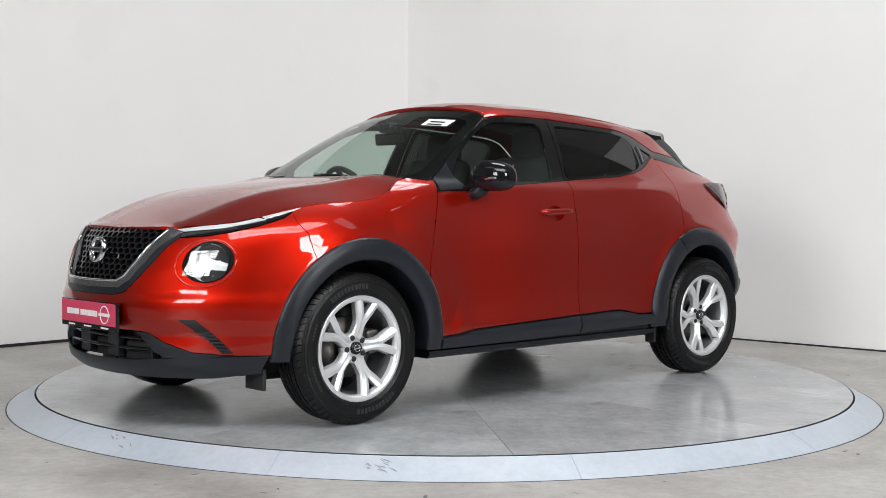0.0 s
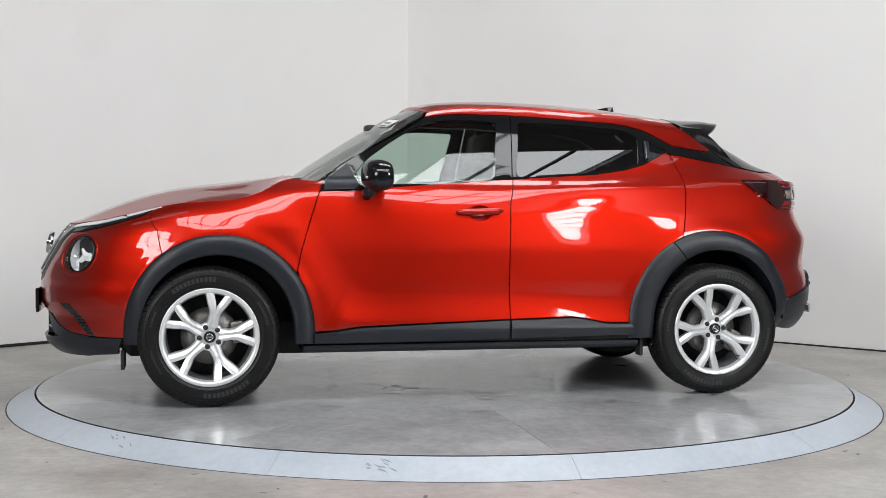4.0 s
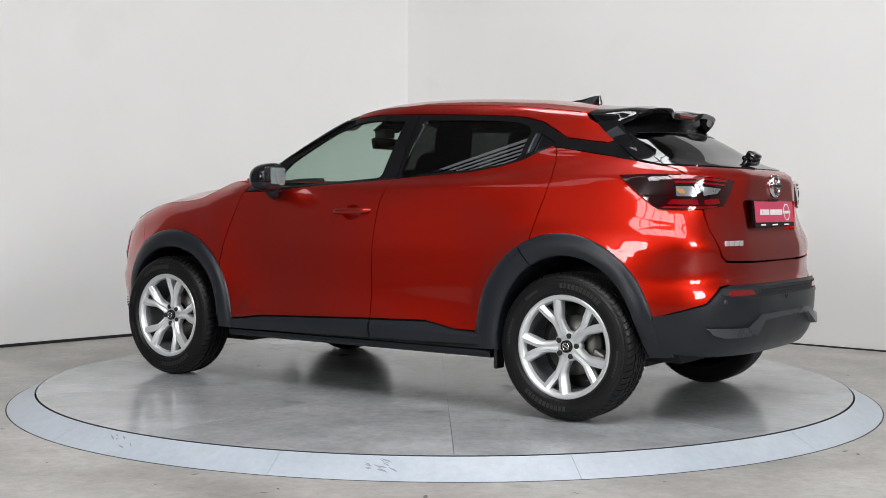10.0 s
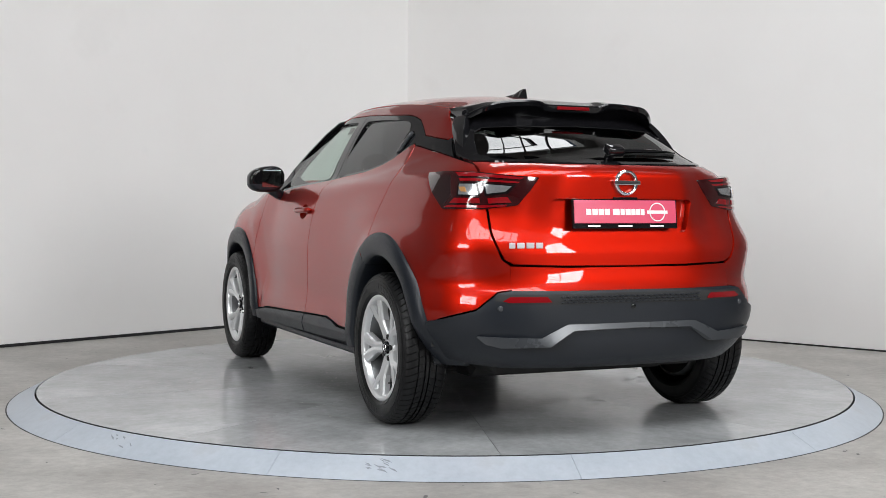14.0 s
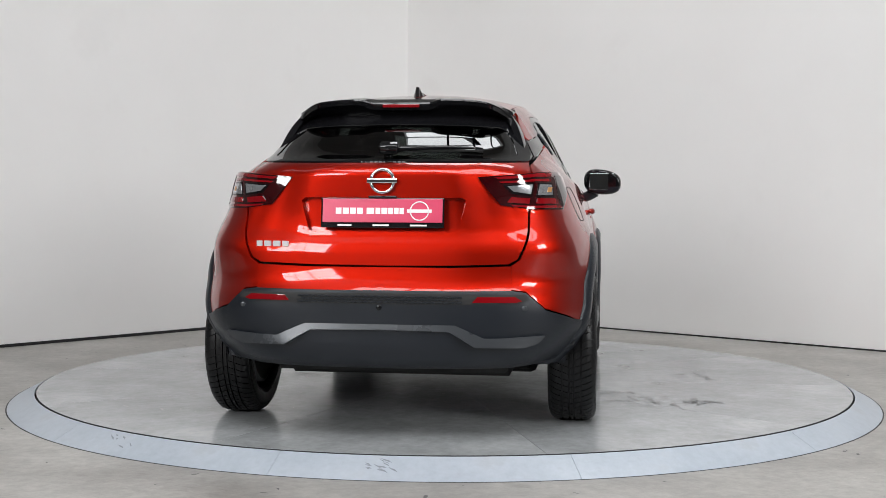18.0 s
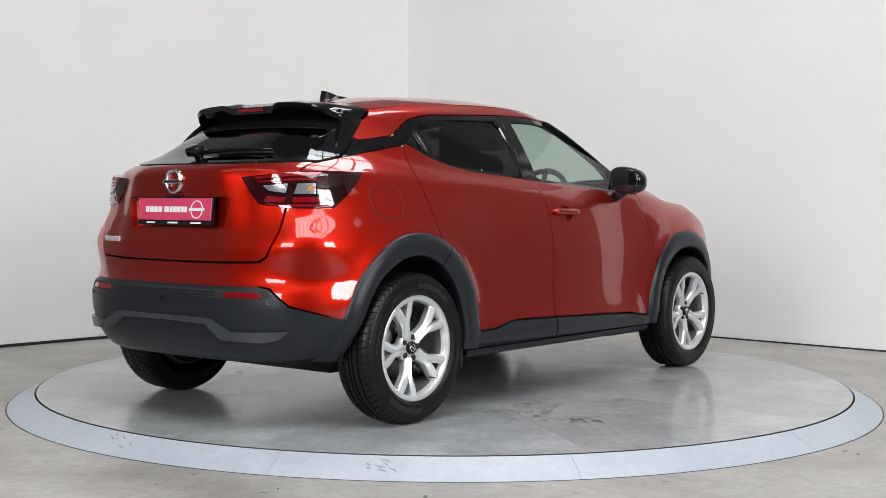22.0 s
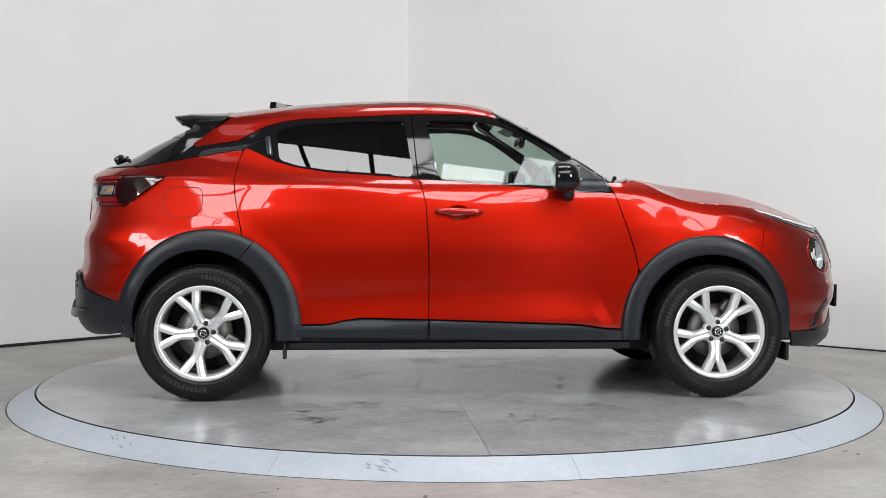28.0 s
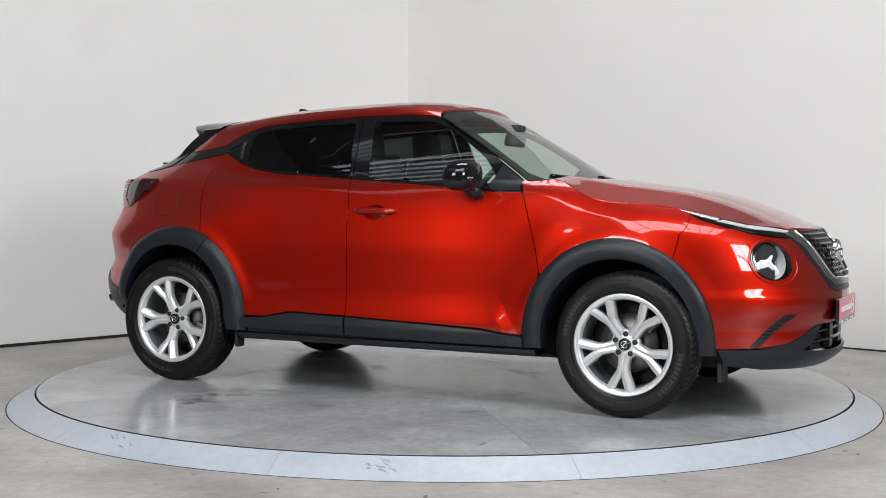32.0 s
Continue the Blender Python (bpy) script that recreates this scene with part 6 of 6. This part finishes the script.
def spoiler():
    sp = new("roof_spoiler")
    sp.parent = car
    sp["label"] = "gloss black roof spoiler"
    ys = np.linspace(-0.500, 0.500, 81)
    V, F = [], []
    for y in ys:
        a = abs(y)
        f = min(1.0, a / 0.5)
        z_roof = float(roof_line(-1.235)) - 0.058 * (min(a, 0.49) / 0.49) ** 2.4 + 0.002
        notch = 1 / (1 + math.exp(-(a - 0.160) / 0.010))
        tip = max(0.0, (f - 0.72) / 0.28) ** 2
        x_t = -1.535 + 0.03 * f ** 2 + 0.10 * tip + 0.014 * (1 - notch)
        z_t = 1.458 + 0.015 * notch - 0.009 * (max(0.0, a - 0.19) / 0.165) ** 2 - 0.02 * (max(0.0, a - 0.36) / 0.1) ** 2
        under = min(1.398, z_t - 0.040)
        x_g = float(body(uy(a + 1e-4, under, -1), under)[0]) + 0.012
        x_m = (-1.232 + x_t) / 2
        row = [(-1.232, y, z_roof), (x_m + 0.06, y, z_roof + (z_t - z_roof) * 0.30), (x_m - 0.06, y, z_roof + (z_t - z_roof) * 0.62 + 0.004), (x_t + 0.03, y, z_t + 0.001), (x_t, y, z_t - 0.001), (x_t - 0.003, y, z_t - 0.008), (x_t + 0.006, y, z_t - 0.026 - 0.008 * (1 - notch)), (x_t + 0.035, y, z_t - 0.037), (x_g, y, under), (x_g + 0.05, y, under + 0.004)]
        V += row
    k = 10
    for i in range(len(ys) - 1):
        F += [(i * k + j, i * k + j + 1, (i + 1) * k + j + 1, (i + 1) * k + j) for j in range(k - 1)]
    F += [tuple(range(k)), tuple(range((len(ys) - 1) * k, len(ys) * k))[::-1]]
    bm = bmesh.new()
    vs = [bm.verts.new(v) for v in V]
    for q in F:
        bm.faces.new([vs[i] for i in q])
    bmesh.ops.recalc_face_normals(bm, faces=bm.faces)
    part("blade", bm, GLOSS_BLACK, sp, angle=38)
    bm = bmesh.new()
    box(bm, -1.526, -1.500, -0.085, 0.085, 1.434, 1.450, 0.003)
    part("brake_light", bm, RED_LENS, sp, "red high-level brake light")
    # side fins that run from the spoiler down beside the rear window
    for sg in (1, -1):
        fore = [(-1.270, 0.507, 1.392), (-1.320, 0.530, 1.358), (-1.375, 0.550, 1.318), (-1.435, 0.568, 1.268), (-1.485, 0.585, 1.222)]
        aft = [(-1.395, 0.494, 1.408), (-1.440, 0.523, 1.362), (-1.480, 0.543, 1.315), (-1.520, 0.560, 1.262), (-1.556, 0.576, 1.212)]
        bm = bmesh.new()
        rows = []
        for p, q in zip(fore, aft):
            m = [(p[i] + q[i]) / 2 for i in range(3)]
            rows.append([bm.verts.new((x, sg * y, z)) for x, y, z in ((p[0], p[1] - 0.025, p[2]), p, (m[0], m[1] + 0.004, m[2]), q, (q[0] + 0.004, q[1] - 0.030, q[2] - 0.004))])
        for p, q in zip(rows, rows[1:]):
            for c in range(4):
                bm.faces.new((p[c], p[c + 1], q[c + 1], q[c]))
            bm.faces.new((p[4], p[0], q[0], q[4]))
        bm.faces.new(rows[0]), bm.faces.new(rows[-1][::-1])
        bmesh.ops.recalc_face_normals(bm, faces=bm.faces)
        part("side_fin", bm, GLOSS_BLACK, sp, "black fin beside the rear window", angle=35)
    # shark-fin aerial
    bm = bmesh.new()
    sec = [(-0.85, 0.022, 0.0), (-0.93, 0.024, 0.018), (-1.00, 0.016, 0.042), (-1.032, 0.008, 0.048), (-1.042, 0.010, 0.0)]
    L, R, B = [], [], []
    for x, w, h in sec:
        z0 = float(roof_line(x)) - 0.002
        L.append(bm.verts.new((x, w if h < 0.01 else 0.007, z0 + h)))
        R.append(bm.verts.new((x, -w if h < 0.01 else -0.007, z0 + h)))
    base = [[bm.verts.new((x, sg * (0.024 if -1.03 < x < -0.86 else 0.012), float(roof_line(x)) - 0.004)) for x, w, h in sec] for sg in (1, -1)]
    for i in range(len(sec) - 1):
        bm.faces.new((L[i], L[i + 1], R[i + 1], R[i]))
        bm.faces.new((base[0][i], base[0][i + 1], L[i + 1], L[i]))
        bm.faces.new((R[i], R[i + 1], base[1][i + 1], base[1][i]))
    bmesh.ops.recalc_face_normals(bm, faces=bm.faces)
    part("shark_fin_aerial", bm, GLOSS_BLACK, car, "black shark-fin roof aerial")
    # rear wiper
    wp = new("rear_wiper")
    wp.parent = car
    wp["label"] = "black rear wiper"
    V, F = lathe([(0.020, -0.02), (0.020, 0.008), (0.015, 0.016), (0.0005, 0.019)], 20, "z")
    m = Matrix.Translation((-1.845, 0.0, 1.212)) @ pose(0, 0, 0, 0, -35, 0)
    put("pivot", [m @ Vector(v) for v in V], F, GLOSS_BLACK, wp)
    bm = bmesh.new()
    box(bm, -0.030, 0.026, -0.050, 0.034, -0.004, 0.040, 0.012, segments=3, m=Matrix.Translation((-1.862, 0.0, 1.222)) @ pose(0, 0, 0, 0, -30, 0))
    part("pivot_cover", bm, GLOSS_BLACK, wp, "black moulded wiper cover", angle=50)
    pts = []
    for y in np.linspace(0.0, -0.40, 9):
        z = 1.218 + 0.010 * math.sin(-y * 6)
        p = body(uy(abs(y) + 1e-4, z, -1), z)
        pts.append((p[0] - 0.016, y, z + 0.012))
    tube("arm", pts, [0.013, 0.012, 0.011, 0.010, 0.009, 0.008, 0.007, 0.006, 0.004], GLOSS_BLACK, wp)
    tube("blade", [(x + 0.008, y, z - 0.012) for x, y, z in pts[2:]], 0.006, DARK, wp, n=6)


spoiler()


MIRROR_GLASS = material("mirror_glass", (0.45, 0.47, 0.48), 0.03, 1.0, 0.02, 5)


def mirrors():
    for s in (1, -1):
        mr = new("door_mirror")
        mr.parent = car
        mr["label"] = "gloss black door mirror with indicator"
        V, F, n, k = [], [], 28, 18
        for i in range(k + 1):
            v = math.pi * i / k
            for j in range(n):
                a = 2 * math.pi * j / n
                e = lambda q, p: math.copysign(abs(q) ** p, q)
                x = e(math.sin(v), 0.75) * e(math.cos(a), 0.8)
                z = e(math.sin(v), 0.75) * e(math.sin(a), 0.8)
                y = e(math.cos(v), 0.8)
                x = max(x, -0.62)
                yy = 0.905 + 0.112 * y
                zz = 1.137 + (0.082 - 0.012 * (1 + y) * 0.5) * z + 0.018 * (-y) * 0.5
                V.append((0.497 + 0.082 * x - 0.012 * y, s * yy, zz))
        for i in range(k):
            for j in range(n):
                F.append((i * n + j, i * n + (j + 1) % n, (i + 1) * n + (j + 1) % n, (i + 1) * n + j))
        bm = bmesh.new()
        vs = [bm.verts.new(v) for v in V]
        for f in F:
            try:
                bm.faces.new([vs[i] for i in f])
            except ValueError:
                pass
        bmesh.ops.remove_doubles(bm, verts=bm.verts, dist=1e-5)
        bmesh.ops.recalc_face_normals(bm, faces=bm.faces)
        low = bm.copy()
        bmesh.ops.bisect_plane(bm, geom=bm.verts[:] + bm.edges[:] + bm.faces[:], plane_co=(0, 0, 1.108), plane_no=(0, 0, 1), clear_inner=True)
        bmesh.ops.bisect_plane(low, geom=low.verts[:] + low.edges[:] + low.faces[:], plane_co=(0, 0, 1.108), plane_no=(0, 0, 1), clear_outer=True)
        part("cap", bm, GLOSS_BLACK, mr, "gloss black mirror cap", angle=50)
        part("lower_shell", low, CLADDING, mr, "dark grey lower mirror shell", angle=50)
        bm = bmesh.new()
        box(bm, 0.4425, 0.4455, s * 0.905 - 0.078, s * 0.905 + 0.078, 1.090, 1.190, 0.0014)
        part("mirror_glass", bm, MIRROR_GLASS, mr, "mirror glass")
        bm = bmesh.new()
        box(bm, 0.560, 0.574, s * 0.94 - 0.045, s * 0.94 + 0.045, 1.118, 1.130, 0.004)
        part("indicator", bm, CLEAR_LENS, mr, "clear side indicator")
        tube("foot", [(0.545, s * 0.775, 1.035), (0.535, s * 0.82, 1.052), (0.52, s * 0.86, 1.08)], [0.030, 0.030, 0.036], CLADDING, mr)


mirrors()


def handles():
    for (d, _), s in zip(DOORS, (1, -1)):
        # scoop
        V, F = [], []
        rings = 7
        for i in range(rings):
            t = i / (rings - 1)
            for j in range(28):
                a = j * math.pi / 14
                x, z = -0.035 + 0.064 * (1 - t) * math.cos(a), 0.952 + 0.040 * (1 - t) * math.sin(a)
                p = body(x, z)
                V.append((x, s * (p[1] - 0.022 * math.sin(t * math.pi / 2) - 0.0005), z))
        for i in range(rings - 1):
            for j in range(28):
                F.append((i * 28 + j, i * 28 + (j + 1) % 28, (i + 1) * 28 + (j + 1) % 28, (i + 1) * 28 + j))
        put("handle_scoop", V, F, PAINT, d)
        pts, rad = [], []
        for t in np.linspace(0, 1, 15):
            x = 0.092 - 0.248 * t
            z = 0.957 + 0.006 * t
            bow = math.sin(min(1, t * 5, (1 - t) * 8) * math.pi / 2)
            pts.append((x, s * (float(body(x, z)[1]) + 0.002 + 0.016 * bow), z))
            rad.append(0.006 + 0.010 * bow)
        h = tube("door_handle", pts, rad, PAINT, d, "red bar door handle", n=12)
    # fuel flap on the car's right
    flap = rounded([(-1.33, 1.075), (-1.51, 1.075), (-1.525, 0.99), (-1.50, 0.925), (-1.36, 0.925), (-1.325, 0.985)], 0.05)
    n = len(flap)
    P = body(np.array([ux(x, z) for x, z in flap]), np.array([z for _, z in flap]))
    tube("fuel_flap_seam", [(x, -y - 0.0002, z) for x, y, z in P], 0.0018, STEEL_DARK, car, "seam of the round-cornered fuel flap", n=5, closed=True)


handles()


def trims():
    """Hidden rear handles and the windscreen wipers."""
    for flip in (False, True):
        q = [(-0.998, 1.346), (-1.028, 1.342), (-1.014, 1.252), (-0.982, 1.238)]
        h = panel("rear_door_handle", rounded(q, 0.01), body, CLADDING, car, "dark rear door handle beside the window", flip=flip, gap=0, out=0.004, depth=0.008)
        q = [(-1.002, 1.338), (-1.010, 1.337), (-0.997, 1.250), (-0.990, 1.247)]
        panel("handle_edge", q, body, SATIN, h, flip=flip, gap=0, out=0.0065, depth=0.003)
    for y0, y1, z0, z1 in ((0.52, -0.02, 1.112, 1.128), (-0.06, -0.56, 1.116, 1.124)):
        w = new("front_wiper")
        w.parent = car
        w["label"] = "black windscreen wiper"
        pts = []
        for t in np.linspace(0, 1, 9):
            p = screen(np.array([y0 + (y1 - y0) * t]), np.array([z0 + (z1 - z0) * t]))[0]
            pts.append((p[0] + 0.012, p[1], p[2] + 0.010))
        tube("blade", pts, 0.006, DARK, w, n=6)
        tube("arm", [(x + 0.010, y, z + 0.008) for x, y, z in pts[4:]], [0.006, 0.008, 0.009, 0.010, 0.011], GLOSS_BLACK, w, n=6)


trims()


# ---------------------------------------------------------------- car: inside
def cabin():
    def seat(x, y):
        st = new("front_seat")
        st.parent = car
        st["label"] = "dark grey cloth front seat"
        bm = bmesh.new()
        box(bm, -0.26, 0.26, -0.24, 0.24, 0.0, 0.16, 0.05, segments=3, m=pose(x + 0.12, y, 0.60, 0, -6, 0))
        part("cushion", bm, FABRIC, st, angle=60)
        bm = bmesh.new()
        box(bm, -0.07, 0.07, -0.235, 0.235, 0.0, 0.60, 0.06, segments=3, m=pose(x - 0.16, y, 0.68, 0, -14, 0))
        part("backrest", bm, FABRIC, st, angle=60)
        bm = bmesh.new()
        box(bm, -0.05, 0.05, -0.13, 0.13, 0.0, 0.20, 0.045, segments=3, m=pose(x - 0.315, y, 1.225, 0, -6, 0))
        part("headrest", bm, FABRIC, st, angle=60)
    seat(-0.02, 0.36)
    seat(-0.02, -0.36)
    rb = new("rear_bench")
    rb.parent = car
    rb["label"] = "dark grey cloth rear bench"
    bm = bmesh.new()
    box(bm, -0.25, 0.25, -0.60, 0.60, 0, 0.15, 0.05, segments=3, m=pose(-0.80, 0, 0.62))
    part("cushion", bm, FABRIC, rb, angle=60)
    bm = bmesh.new()
    box(bm, -0.07, 0.07, -0.58, 0.58, 0, 0.52, 0.05, segments=3, m=pose(-1.05, 0, 0.70, 0, -18, 0))
    part("backrest", bm, FABRIC, rb, angle=60)
    for y in (0.36, -0.36):
        bm = bmesh.new()
        box(bm, -0.04, 0.04, -0.12, 0.12, 0, 0.15, 0.035, segments=3, m=pose(-1.21, y, 1.18, 0, -8, 0))
        part("headrest", bm, FABRIC, rb, angle=60)
    bm = bmesh.new()
    prof = [(0.95, 0.62), (0.95, 1.075), (0.72, 1.098), (0.58, 1.085), (0.50, 1.02), (0.55, 0.80), (0.60, 0.62)]
    a = [bm.verts.new((x, 0.66, z)) for x, z in prof]
    b = [bm.verts.new((x, -0.66, z)) for x, z in prof]
    for i in range(len(prof)):
        j = (i + 1) % len(prof)
        bm.faces.new((a[i], a[j], b[j], b[i]))
    bm.faces.new(a[::-1]), bm.faces.new(b)
    bmesh.ops.recalc_face_normals(bm, faces=bm.faces)
    part("dashboard", bm, TRIM, car, "dark moulded dashboard")
    sw = new("steering_wheel")
    sw.parent = car
    sw["label"] = "black three-spoke steering wheel"
    m = pose(0.40, -0.36, 1.03, 0, -64, 0)
    pts = [m @ Vector((0.185 * math.cos(i * math.pi / 16), 0.185 * math.sin(i * math.pi / 16), 0)) for i in range(32)]
    tube("rim", pts, 0.016, TRIM, sw, n=8, closed=True)
    V, F = lathe([(0.065, -0.03), (0.065, 0.005), (0.05, 0.015), (0.0005, 0.02)], 20, "z")
    put("boss", [m @ Vector(v) for v in V], F, TRIM, sw)
    for a in (0, 180, 270):
        q = m @ Vector((0.18 * math.cos(radians(a + 90)), 0.18 * math.sin(radians(a + 90)), 0))
        tube("spoke", [m @ Vector((0, 0, -0.005)), q], 0.016, TRIM, sw, n=6)
    bm = bmesh.new()
    box(bm, -0.016, 0.016, -0.12, 0.12, -0.033, 0.033, 0.012, segments=3, m=pose(0.395, 0.0, 1.352, 0, 10, 0))
    part("rear_view_mirror", bm, GLOSS_BLACK, car, "black rear-view mirror")
    bm = bmesh.new()
    box(bm, 0.36, 0.44, -0.05, 0.05, 1.385, 1.44, 0.01)
    part("camera_housing", bm, TRIM, car)
    # headlining
    V, F, N = skin([(0.17, 0.0), (0.12, 0.44), (-1.2, 0.44), (-1.22, 0.0)], roof_top, mirror=True, gap=0, out=-0.035, depth=0, step=0.1)
    put("headlining", V, F, TRIM, car, "dark headlining", normals=-N)
    # window sticker
    bm = bmesh.new()
    q = [screen(np.array([y]), np.array([z]))[0] for y, z in ((0.262, 1.452), (0.262, 1.415), (0.44, 1.402), (0.44, 1.438))]
    bm.faces.new([bm.verts.new((p[0] + 0.006, p[1], p[2] + 0.003)) for p in q])
    st = part("windscreen_sticker", bm, WHITE, car, "small white sticker on the windscreen")
    for k, (z0, z1) in enumerate(((1.436, 1.442), (1.422, 1.428))):
        bm = bmesh.new()
        q = [screen(np.array([y]), np.array([z]))[0] for y, z in ((0.30, z1 - 0.006), (0.30, z0 - 0.006), (0.40, z0 - 0.014), (0.40, z1 - 0.014))]
        bm.faces.new([bm.verts.new((p[0] + 0.008, p[1], p[2] + 0.0045)) for p in q])
        part("print_bar", bm, SATIN, st)


cabin()


# ---------------------------------------------------------------- turning
START, RATE = 223.1, -7.808
OFFSET = Vector((0.033, 0.012, 0))


def heading(t):
    """Degrees that the deck and the car have turned to; it slows a little towards the end."""
    return START + RATE * t + 0.012 * max(0.0, t - 20.0) ** 1.5


def motions():
    times = [2.0 * i for i in range(17)]
    walk(disc, [(t, pose(0, 0, 0, 0, 0, heading(t))) for t in times])
    walk(car, [(t, pose(0, 0, 0, 0, 0, heading(t)) @ Matrix.Translation(OFFSET)) for t in times])


motions()
